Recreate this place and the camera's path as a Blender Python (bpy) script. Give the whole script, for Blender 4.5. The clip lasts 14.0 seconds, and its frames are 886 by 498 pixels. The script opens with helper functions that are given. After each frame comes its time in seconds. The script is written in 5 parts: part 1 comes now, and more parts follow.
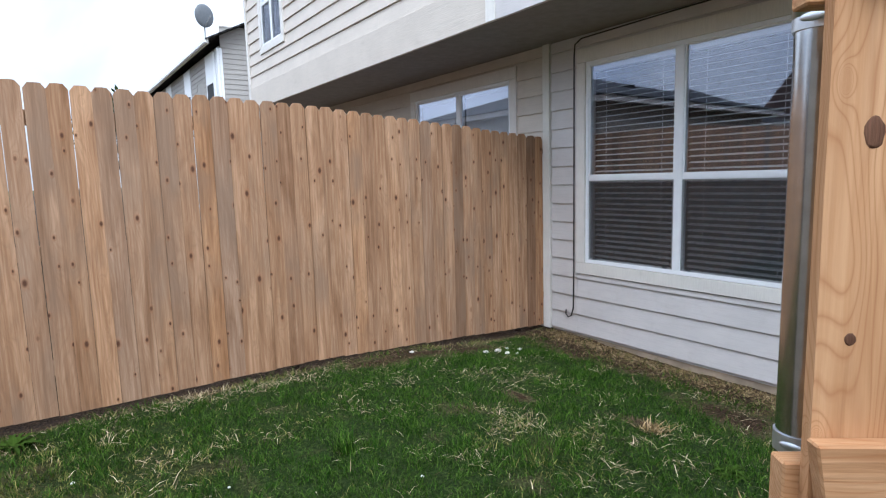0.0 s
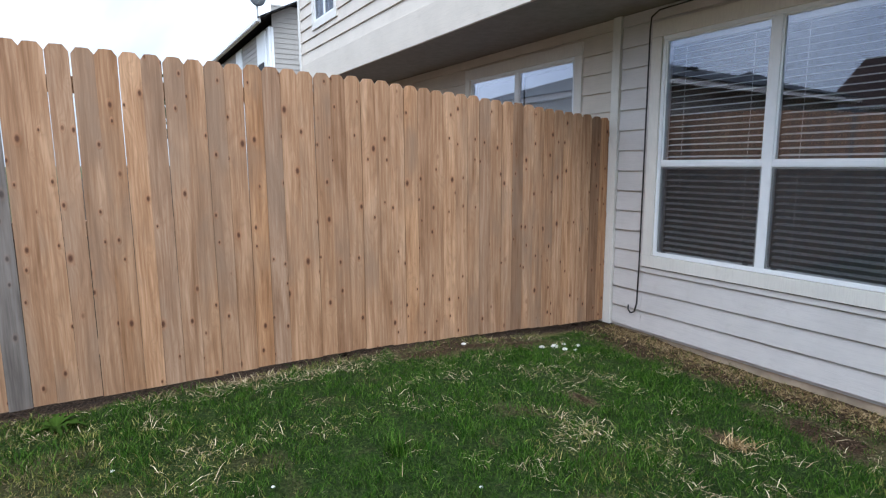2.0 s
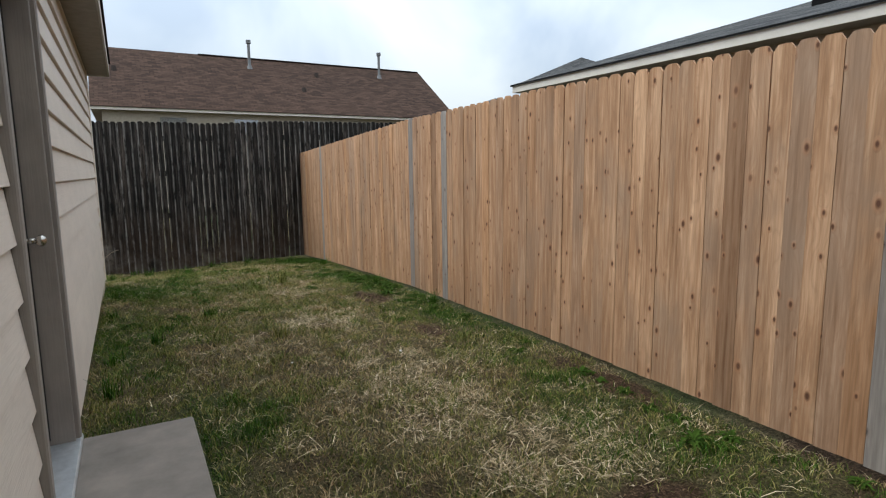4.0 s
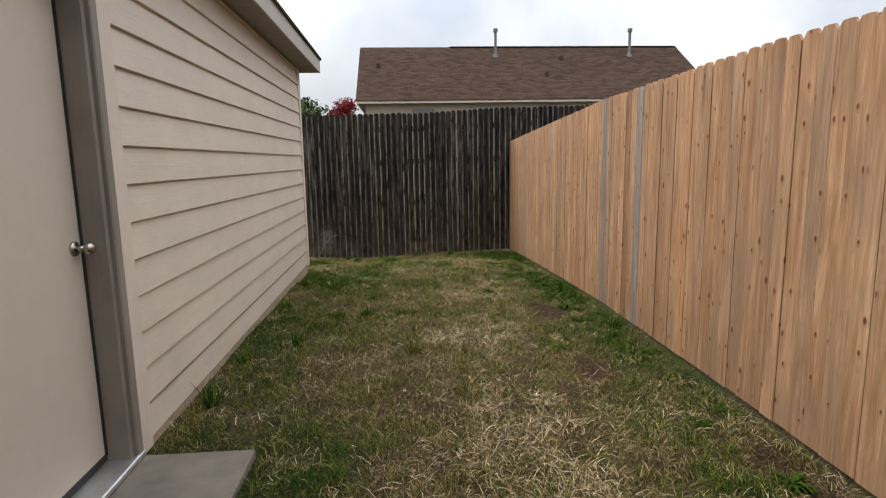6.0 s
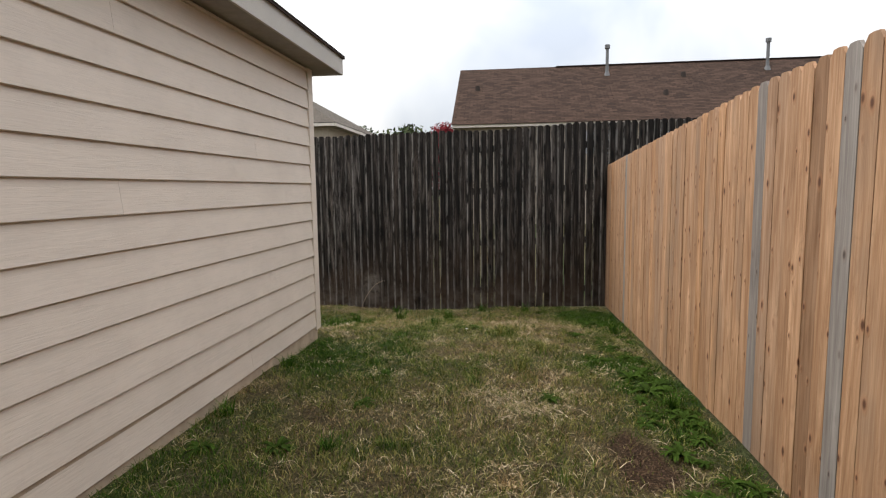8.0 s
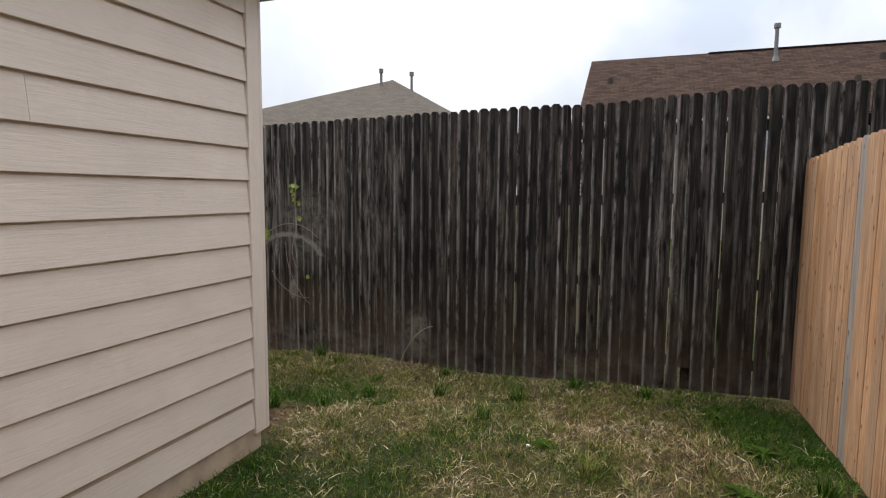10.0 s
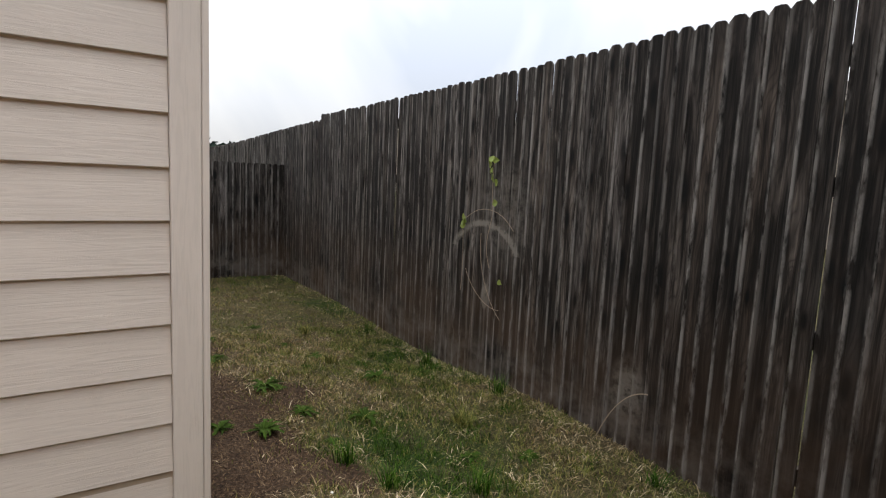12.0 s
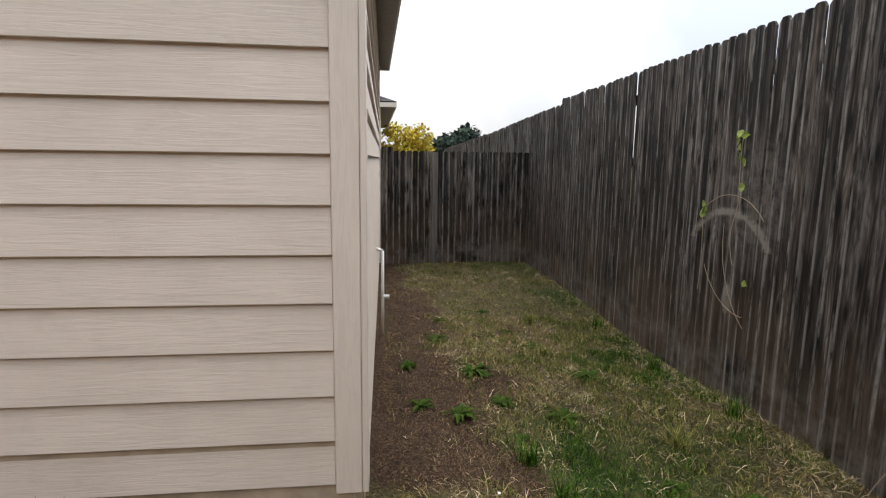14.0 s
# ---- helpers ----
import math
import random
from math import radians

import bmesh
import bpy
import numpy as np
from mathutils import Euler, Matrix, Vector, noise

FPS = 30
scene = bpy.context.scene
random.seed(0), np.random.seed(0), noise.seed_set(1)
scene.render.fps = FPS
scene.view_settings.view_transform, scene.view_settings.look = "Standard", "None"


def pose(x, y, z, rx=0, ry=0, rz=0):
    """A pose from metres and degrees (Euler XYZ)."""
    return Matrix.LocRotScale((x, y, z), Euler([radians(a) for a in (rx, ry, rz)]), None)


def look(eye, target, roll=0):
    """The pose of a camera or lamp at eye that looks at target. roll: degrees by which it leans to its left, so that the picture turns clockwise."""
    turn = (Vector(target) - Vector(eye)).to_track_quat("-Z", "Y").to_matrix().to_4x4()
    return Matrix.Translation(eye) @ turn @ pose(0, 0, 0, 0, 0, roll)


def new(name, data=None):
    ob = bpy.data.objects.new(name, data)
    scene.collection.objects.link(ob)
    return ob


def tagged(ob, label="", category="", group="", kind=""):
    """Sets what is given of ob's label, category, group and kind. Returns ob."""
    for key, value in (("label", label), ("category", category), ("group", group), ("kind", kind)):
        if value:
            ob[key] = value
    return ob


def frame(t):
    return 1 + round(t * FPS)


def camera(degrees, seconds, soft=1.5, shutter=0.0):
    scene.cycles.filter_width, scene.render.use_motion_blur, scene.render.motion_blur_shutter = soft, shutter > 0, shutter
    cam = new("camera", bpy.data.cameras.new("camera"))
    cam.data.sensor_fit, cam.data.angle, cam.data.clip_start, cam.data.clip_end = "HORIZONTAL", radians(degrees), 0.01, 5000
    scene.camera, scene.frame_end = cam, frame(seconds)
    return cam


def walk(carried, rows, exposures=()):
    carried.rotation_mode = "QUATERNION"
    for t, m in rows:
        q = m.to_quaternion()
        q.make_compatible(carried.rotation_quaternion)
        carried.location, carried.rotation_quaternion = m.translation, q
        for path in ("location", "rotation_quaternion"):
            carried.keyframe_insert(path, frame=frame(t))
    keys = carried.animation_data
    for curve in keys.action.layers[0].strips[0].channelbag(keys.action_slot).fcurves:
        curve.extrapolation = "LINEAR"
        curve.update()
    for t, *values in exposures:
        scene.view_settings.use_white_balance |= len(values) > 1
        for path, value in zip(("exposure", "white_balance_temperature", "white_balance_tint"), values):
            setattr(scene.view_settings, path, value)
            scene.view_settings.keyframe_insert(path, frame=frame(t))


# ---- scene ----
cam = camera(76.4, 14.0, soft=1.2)
PATH = [
    (0, (0.257, 0.196, 1.525), (1.876, -0.951, 1.276), -1.6),
    (0.5, (0.348, 0.195, 1.525), (1.775, -1.181, 1.261), -1.4),
    (1, (0.404, 0.168, 1.519), (1.703, -1.324, 1.228), -1.3),
    (1.5, (0.462, 0.161, 1.511), (1.801, -1.293, 1.203), -0.5),
    (2, (0.559, 0.134, 1.501), (2.253, -0.886, 1.201), -0.3),
    (2.5, (0.713, 0.175, 1.511), (2.689, 0.08, 1.214), -0.1),
    (3, (0.969, 0.283, 1.536), (2.779, 1.08, 1.237), -0.3),
    (3.5, (1.208, 0.419, 1.565), (2.611, 1.814, 1.271), -0.4),
    (4, (1.377, 0.474, 1.576), (2.345, 2.203, 1.302), -0.7),
    (4.2, (1.459, 0.472, 1.577), (2.312, 2.262, 1.311), -0.9),
    (6.3, (2.469, 1.315, 1.633), (2.539, 3.291, 1.328), -0.2),
    (6.5, (2.545, 1.483, 1.628), (2.572, 3.462, 1.341), 0.4),
    (7, (2.723, 2.041, 1.626), (2.658, 4.021, 1.356), -0.4),
    (7.5, (2.894, 2.634, 1.65), (2.748, 4.612, 1.396), -0.8),
    (8, (3.013, 3.29, 1.656), (2.772, 5.263, 1.443), -0.7),
    (8.2, (3.046, 3.543, 1.645), (2.761, 5.511, 1.43), -0.9),
    (10.3, (3.212, 6.421, 1.669), (2.444, 8.257, 1.474), 0.8),
    (10.5, (3.247, 6.666, 1.68), (2.412, 8.472, 1.485), 1.0),
    (11, (3.268, 7.336, 1.645), (2.166, 8.994, 1.45), 2.3),
    (11.5, (3.262, 7.89, 1.597), (1.88, 9.316, 1.359), 2.7),
    (12, (3.152, 8.335, 1.55), (1.504, 9.441, 1.304), 2.7),
    (12.5, (3.087, 8.622, 1.543), (1.275, 9.429, 1.289), 1.5),
    (13, (3.095, 8.814, 1.524), (1.196, 9.383, 1.262), -0.1),
    (13.5, (3.096, 8.845, 1.52), (1.174, 9.303, 1.21), -0.0),
    (14, (3.093, 8.773, 1.533), (1.133, 9.013, 1.219), 0.8),
]
EXPOSURES = [(0, 0.83, 5600, 9), (1.0, 0.78, 5600, 9), (1.5, 0.87, 5550, 9), (2.2, 0.8, 5550, 6), (2.8, 0.74, 5300, 0), (3.2, 0.64, 5500, 0), (4.2, 0.42, 6200, 6), (6.5, 0.54, 6800, 10), (8.2, 0.56, 6700, 10), (10.5, 0.48, 6550, 11), (14, 0.71, 6600, 11)]
walk(cam, [(t, look(eye, target, roll)) for t, eye, target, roll in PATH], EXPOSURES)

# ---------- sky, sun ----------
world = bpy.data.worlds.new("overcast_sky")
scene.world = world
world.use_nodes = True
wn, wl = world.node_tree.nodes, world.node_tree.links
sky = wn.new("ShaderNodeTexSky")
sky.sky_type, sky.sun_disc = "NISHITA", False
SUN_EL, SUN_ROT = radians(55), radians(300)
sky.sun_elevation, sky.sun_rotation = SUN_EL, SUN_ROT
sky.air_density, sky.dust_density, sky.ozone_density = 1.0, 3.0, 1.0
cloud = wn.new("ShaderNodeTexNoise")
cloud.inputs["Scale"].default_value, cloud.inputs["Detail"].default_value = 2.6, 5.0
cloud.inputs["Distortion"].default_value = 0.4
cramp = wn.new("ShaderNodeValToRGB")
cramp.color_ramp.elements[0].position, cramp.color_ramp.elements[0].color = 0.36, (6.4, 7.1, 8.3, 1)
cramp.color_ramp.elements[1].position, cramp.color_ramp.elements[1].color = 0.6, (10.6, 10.8, 11.0, 1)
wmix = wn.new("ShaderNodeMix")
wmix.data_type = "RGBA"
wmix.inputs["Factor"].default_value = 0.86
wl.new(cloud.outputs["Fac"], cramp.inputs["Fac"])
wl.new(sky.outputs[0], wmix.inputs["A"])
# an overcast sky is brighter overhead than along the horizon
wdir = wn.new("ShaderNodeTexCoord")
wsep = wn.new("ShaderNodeSeparateXYZ")
wmap = wn.new("ShaderNodeMapRange")
wmap.inputs["From Min"].default_value, wmap.inputs["From Max"].default_value = 0.0, 1.0
wmap.inputs["To Min"].default_value, wmap.inputs["To Max"].default_value = 0.52, 2.0
wscale = wn.new("ShaderNodeVectorMath")
wscale.operation = "SCALE"
wl.new(wdir.outputs["Generated"], wsep.inputs[0])
wl.new(wsep.outputs[2], wmap.inputs["Value"])
wl.new(cramp.outputs[0], wscale.inputs[0])
wl.new(wmap.outputs[0], wscale.inputs["Scale"])
wl.new(wscale.outputs[0], wmix.inputs["B"])
bg = wn["Background"]
wl.new(wmix.outputs["Result"], bg.inputs["Color"])
bg.inputs["Strength"].default_value = 0.1

sun_data = bpy.data.lights.new("sun", "SUN")
sun_data.energy, sun_data.angle, sun_data.color = 1.5, radians(45), (1.0, 0.98, 0.95)
sun = new("sun", sun_data)
sdir = Vector((math.sin(SUN_ROT) * math.cos(SUN_EL), math.cos(SUN_ROT) * math.cos(SUN_EL), math.sin(SUN_EL)))
sun.matrix_world = look(tuple(sdir * 50), (0, 0, 0))


# ---------- materials ----------
def base_mat(name, rough=0.7, metal=0.0):
    m = bpy.data.materials.new(name)
    m.use_nodes = True
    nt = m.node_tree
    b = nt.nodes["Principled BSDF"]
    b.inputs["Roughness"].default_value, b.inputs["Metallic"].default_value = rough, metal
    return m, nt, b


def node(nt, kind, **kw):
    n = nt.nodes.new(kind)
    for k, v in kw.items():
        n.inputs[k.replace("_", " ")].default_value = v
    return n


def coords(nt, scale=(1, 1, 1), spread=True, space="Object"):
    tc = nt.nodes.new("ShaderNodeTexCoord")
    mp = nt.nodes.new("ShaderNodeMapping")
    mp.inputs["Scale"].default_value = scale
    out = tc.outputs[space]
    if spread:
        oi = nt.nodes.new("ShaderNodeObjectInfo")
        mul = nt.nodes.new("ShaderNodeVectorMath")
        mul.operation = "SCALE"
        mul.inputs[0].default_value = (37.0, 53.0, 71.0)
        nt.links.new(oi.outputs["Random"], mul.inputs["Scale"])
        add = nt.nodes.new("ShaderNodeVectorMath")
        nt.links.new(out, add.inputs[0])
        nt.links.new(mul.outputs[0], add.inputs[1])
        out = add.outputs[0]
    nt.links.new(out, mp.inputs["Vector"])
    return mp.outputs[0]


def ramp(nt, fac, stops):
    r = nt.nodes.new("ShaderNodeValToRGB")
    el = r.color_ramp.elements
    while len(el) < len(stops):
        el.new(0.5)
    for e, (p, c) in zip(el, stops):
        e.position, e.color = p, (*c, 1) if len(c) == 3 else c
    nt.links.new(fac, r.inputs["Fac"])
    return r.outputs[0]


def mix(nt, fac, a, b, blend="MIX"):
    m = nt.nodes.new("ShaderNodeMix")
    m.data_type, m.blend_type = "RGBA", blend
    for sock, v in (("Factor", fac), ("A", a), ("B", b)):
        if isinstance(v, (int, float)):
            m.inputs[sock].default_value = v
        elif isinstance(v, tuple):
            m.inputs[sock].default_value = (*v, 1)
        else:
            nt.links.new(v, m.inputs[sock])
    return m.outputs["Result"]


def noise_of(nt, vec, scale, detail=4.0, rough=0.55, distortion=0.0):
    n = node(nt, "ShaderNodeTexNoise", Scale=scale, Detail=detail, Roughness=rough, Distortion=distortion)
    nt.links.new(vec, n.inputs["Vector"])
    return n.outputs["Fac"]


def bump(nt, b, height, strength=0.3, dist=0.01):
    n = node(nt, "ShaderNodeBump", Strength=strength, Distance=dist)
    nt.links.new(height, n.inputs["Height"])
    nt.links.new(n.outputs[0], b.inputs["Normal"])


def rand_of(nt):
    return nt.nodes.new("ShaderNodeObjectInfo").outputs["Random"]


def wood(name, dark, mid, light, knot=None, stain=None, rough=0.75, grain=1.0, knots=(6.0, 6.0, 2.6), bmp=0.35, lo=0.3, hi=0.72, knot_size=0.1, tint=None, rings=0.0, knot_share=0.55, ring_scale=26.0, broad=12, ring_tint=None, ring_width=1.0, knot_relief=0.0):
    """Sawn wood with its grain along z."""
    m, nt, b = base_mat(name, rough)
    v = coords(nt, (1, 1, 0.035))
    g1 = noise_of(nt, v, 60 * grain, 5, 0.6, 0.3)
    b.inputs["Specular IOR Level"].default_value = 0.2
    v2 = coords(nt, (1, 1, 0.12))
    g2 = noise_of(nt, v2, broad, 4, 0.6, 0.8)
    c = ramp(nt, g1, [(lo, dark), (0.5, mid), (hi, light)])
    c = mix(nt, 0.5, c, ramp(nt, g2, [(lo, dark), (0.5, mid), (hi, light)]))
    r = rand_of(nt)
    c = mix(nt, 0.92, c, ramp(nt, r, tint or [(0.0, (0.72, 0.66, 0.62)), (0.3, (1.05, 1, 0.95)), (0.6, (0.9, 0.82, 0.74)), (1.0, (1.15, 1.1, 1.06))]), "MULTIPLY")
    if stain:
        v3 = coords(nt, (1, 1, 0.35))
        s = noise_of(nt, v3, 2.6, 4, 0.6)
        c = mix(nt, ramp(nt, s, [(0.5, (0, 0, 0)), (0.68, (0.7, 0.7, 0.7))]), c, stain)
    if knot:
        sp = nt.nodes.new("ShaderNodeSeparateXYZ")
        nt.links.new(coords(nt, (1, 1, 1)), sp.inputs[0])
        cb = nt.nodes.new("ShaderNodeCombineXYZ")

        def times(a, f):
            n = nt.nodes.new("ShaderNodeMath")
            n.operation = "MULTIPLY"
            nt.links.new(a, n.inputs[0])
            n.inputs[1].default_value = f
            return n.outputs[0]
        across = nt.nodes.new("ShaderNodeMath")
        across.operation = "ADD"
        nt.links.new(sp.outputs[0], across.inputs[0])
        nt.links.new(sp.outputs[1], across.inputs[1])
        nt.links.new(times(across.outputs[0], knots[0]), cb.inputs[0])
        nt.links.new(times(sp.outputs[2], knots[2]), cb.inputs[1])
        vo = node(nt, "ShaderNodeTexVoronoi", Scale=1.0, Randomness=1.0)
        vo.voronoi_dimensions = "2D"
        nt.links.new(cb.outputs[0], vo.inputs["Vector"])
        if rings:
            # growth rings that bend round the knots
            inv = nt.nodes.new("ShaderNodeMath")
            inv.operation = "DIVIDE"
            inv.inputs[0].default_value = 0.55
            nt.links.new(times(vo.outputs["Distance"], 3.0), inv.inputs[1])
            warp = nt.nodes.new("ShaderNodeMath")
            warp.operation = "ADD"
            nt.links.new(times(across.outputs[0], ring_scale), warp.inputs[0])
            nt.links.new(inv.outputs[0], warp.inputs[1])
            warp2 = nt.nodes.new("ShaderNodeMath")
            warp2.operation = "ADD"
            nt.links.new(warp.outputs[0], warp2.inputs[0])
            nt.links.new(times(noise_of(nt, coords(nt, (1, 1, 0.22)), 7.0, 2, 0.5), ring_scale * 0.27), warp2.inputs[1])
            fr = nt.nodes.new("ShaderNodeMath")
            fr.operation = "PINGPONG"
            fr.inputs[1].default_value = 0.5
            nt.links.new(warp2.outputs[0], fr.inputs[0])
            c = mix(nt, ramp(nt, fr.outputs[0], [(0.0, (rings,) * 3), (0.16 * ring_width, (rings * 0.35,) * 3), (0.42 * ring_width, (0, 0, 0))]), c, ring_tint or tuple(x * 0.62 for x in mid))
        vs = nt.nodes.new("ShaderNodeSeparateColor")
        nt.links.new(vo.outputs["Color"], vs.inputs[0])
        size = nt.nodes.new("ShaderNodeMapRange")
        size.inputs["To Min"].default_value, size.inputs["To Max"].default_value = 0.75, 1.9
        nt.links.new(vs.outputs[1], size.inputs["Value"])
        grown = nt.nodes.new("ShaderNodeMath")
        grown.operation = "MULTIPLY"
        nt.links.new(vo.outputs["Distance"], grown.inputs[0])
        nt.links.new(size.outputs[0], grown.inputs[1])
        k = ramp(nt, grown.outputs[0], [(knot_size * 0.45, (1, 1, 1)), (knot_size * 0.8, (0.55, 0.55, 0.55)), (knot_size * 1.15, (0, 0, 0))])
        halo = ramp(nt, grown.outputs[0], [(knot_size * 0.9, (0.42, 0.42, 0.42)), (knot_size * 2.1, (0, 0, 0))])
        halo = mix(nt, ramp(nt, vs.outputs[0], [(max(knot_share - 0.08, 0), (1, 1, 1)), (knot_share + 0.08, (0, 0, 0))]), (0.0, 0.0, 0.0), halo)
        c = mix(nt, halo, c, tuple(x * f for x, f in zip(mid, (0.95, 0.72, 0.6))))
        k = mix(nt, ramp(nt, vs.outputs[0], [(knot_share - 0.08, (1, 1, 1)), (knot_share + 0.08, (0, 0, 0))]), (0.0, 0.0, 0.0), k)
        c = mix(nt, k, c, knot)
        if knot_relief:
            g1 = mix(nt, 1.0, g1, mix(nt, 1.0, halo, (knot_relief,) * 3, "MULTIPLY"), "ADD")
    nt.links.new(c, b.inputs["Base Color"])
    bump(nt, b, g1, bmp, 0.004)
    return m


def painted(name, col, rough=0.55, grain=(0.06, 1.0, 1.0), vary=0.06, dirt=(0.45, 0.38, 0.3), spread=True, bmp=0.6, dirt_amount=0.18):
    """Painted board with a pressed grain along x, faint dirt."""
    m, nt, b = base_mat(name, rough)
    v = coords(nt, grain, spread)
    g = noise_of(nt, v, 55, 4, 0.6, 1.6)
    v2 = coords(nt, (1, 1, 1), spread)
    s = noise_of(nt, v2, 2.2, 5, 0.6)
    lo = tuple(x * (1 - vary) for x in col)
    hi = tuple(min(1, x * (1 + vary)) for x in col)
    c = ramp(nt, s, [(0.3, lo), (0.7, hi)])
    # low spots of the pressed grain tinted darker, groove shade put into the colour
    c = mix(nt, ramp(nt, g, [(0.42, (0.16, 0.16, 0.16)), (0.5, (0, 0, 0))]), c, tuple(x * 0.7 for x in col))
    c = mix(nt, ramp(nt, noise_of(nt, v2, 7, 6, 0.7), [(0.58, (0, 0, 0)), (0.8, (dirt_amount,) * 3)]), c, tuple(a * d for a, d in zip(col, dirt)))
    nt.links.new(c, b.inputs["Base Color"])
    bump(nt, b, g, bmp, 0.003)
    return m


def plain(name, col, rough=0.5, metal=0.0, scale=12, vary=0.12, bmp=0.1):
    m, nt, b = base_mat(name, rough, metal)
    v = coords(nt, (1, 1, 1))
    s = noise_of(nt, v, scale, 5, 0.6)
    c = ramp(nt, s, [(0.3, tuple(x * (1 - vary) for x in col)), (0.7, tuple(min(1, x * (1 + vary)) for x in col))])
    nt.links.new(c, b.inputs["Base Color"])
    bump(nt, b, s, bmp, 0.004)
    return m


def shingle_mat(name, a, bcol, c3):
    m, nt, b = base_mat(name, 0.95)
    b.inputs["Specular IOR Level"].default_value = 0.1
    v = coords(nt, (1, 1, 1), False, "UV")
    br = nt.nodes.new("ShaderNodeTexBrick")
    br.inputs["Scale"].default_value = 1.0
    br.inputs["Brick Width"].default_value, br.inputs["Row Height"].default_value = 0.36, 0.15
    br.inputs["Mortar Size"].default_value = 0.008
    br.inputs["Color1"].default_value, br.inputs["Color2"].default_value = (*a, 1), (*bcol, 1)
    br.inputs["Mortar"].default_value = (*c3, 1)
    nt.links.new(v, br.inputs["Vector"])
    n = noise_of(nt, v, 9, 4)
    c = mix(nt, 0.6, br.outputs["Color"], ramp(nt, n, [(0.3, (0.65, 0.65, 0.65)), (0.7, (1.3, 1.3, 1.3))]), "MULTIPLY")
    nt.links.new(c, b.inputs["Base Color"])
    bump(nt, b, br.outputs["Fac"], 0.5, -0.02)
    return m


M_SID_G = painted("tan_siding_paint", (0.62, 0.535, 0.455))
M_SID_H = painted("greige_siding_paint", (0.64, 0.605, 0.58))
M_SID_FAR = painted("taupe_siding_paint", (0.36, 0.335, 0.30))
M_DISH = plain("dish_paint", (0.13, 0.14, 0.15), 0.5)
M_SID_L = painted("cream_siding_paint", (0.66, 0.585, 0.495))
M_TRIM_G = painted("tan_trim_paint", (0.65, 0.565, 0.485), grain=(1, 1, 0.06))
M_TRIM_H = painted("cream_trim_paint", (0.78, 0.745, 0.68), grain=(1, 1, 0.1))
M_DOOR = plain("door_paint", (0.55, 0.49, 0.42), 0.45, vary=0.03)
M_CASING = painted("weathered_casing", (0.23, 0.20, 0.175), grain=(1, 1, 0.04), vary=0.2, bmp=0.5)
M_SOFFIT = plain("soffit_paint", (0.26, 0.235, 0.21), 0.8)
M_FASCIA = painted("fascia_paint", (0.42, 0.39, 0.35))
M_FAR_FASCIA = painted("cream_fascia_paint", (0.62, 0.57, 0.5))
M_VINYL = plain("white_vinyl", (0.86, 0.87, 0.88), 0.35, vary=0.03)
M_BLIND = plain("blind_slat", (0.8, 0.8, 0.8), 0.5, vary=0.03)
# near black puts the dimness of unlit rooms into colour; sash latches share it
M_DARK = plain("unlit_room_and_latch_black", (0.03, 0.032, 0.036), 0.9)
M_CEDAR = wood("new_cedar", (0.24, 0.13, 0.068), (0.42, 0.255, 0.15), (0.60, 0.405, 0.262), knot=(0.11, 0.05, 0.028), knots=(9, 9, 5.0), knot_size=0.1, knot_share=0.6, knot_relief=5.0, stain=(0.28, 0.19, 0.13), rings=0.3, ring_scale=45.0, lo=0.34, hi=0.66,
               tint=[(0.0, (0.52, 0.47, 0.44)), (0.08, (0.78, 0.70, 0.64)), (0.25, (1.08, 1.02, 0.96)), (0.4, (0.86, 0.76, 0.66)), (0.5, (1.18, 1.12, 1.06)), (0.65, (0.95, 0.87, 0.79)), (0.75, (0.82, 0.81, 0.84)), (0.88, (1.22, 1.12, 1.0)), (1.0, (1.0, 0.85, 0.68))])
M_CEDAR_GREY = wood("greyed_cedar", (0.13, 0.115, 0.105), (0.255, 0.235, 0.22), (0.40, 0.375, 0.35), knot=(0.09, 0.07, 0.06), knots=(9, 9, 5.0), knot_size=0.1, knot_relief=3.0, stain=(0.24, 0.2, 0.17))
M_OLD = wood("old_grey_wood", (0.004, 0.0036, 0.0032), (0.024, 0.0203, 0.0175), (0.185, 0.17, 0.156), knot=(0.0018, 0.0018, 0.0018), knots=(9, 9, 2.8), knot_size=0.24, knot_share=0.6, knot_relief=3.0, stain=(0.0055, 0.0045, 0.0038), grain=0.8, bmp=1.0, lo=0.42, hi=0.64, rings=0.6, ring_scale=50.0, broad=15,
             tint=[(0.0, (0.3, 0.28, 0.27)), (0.15, (0.9, 0.85, 0.8)), (0.3, (0.45, 0.4, 0.37)), (0.42, (1.8, 1.75, 1.7)), (0.55, (0.6, 0.53, 0.48)), (0.7, (1.3, 1.28, 1.28)), (0.82, (0.4, 0.36, 0.33)), (0.92, (2.0, 1.95, 1.9)), (1.0, (0.75, 0.64, 0.55))])
M_POST = wood("grey_post_wood", (0.05, 0.047, 0.044), (0.11, 0.104, 0.098), (0.19, 0.18, 0.17), knot=(0.02, 0.02, 0.02))


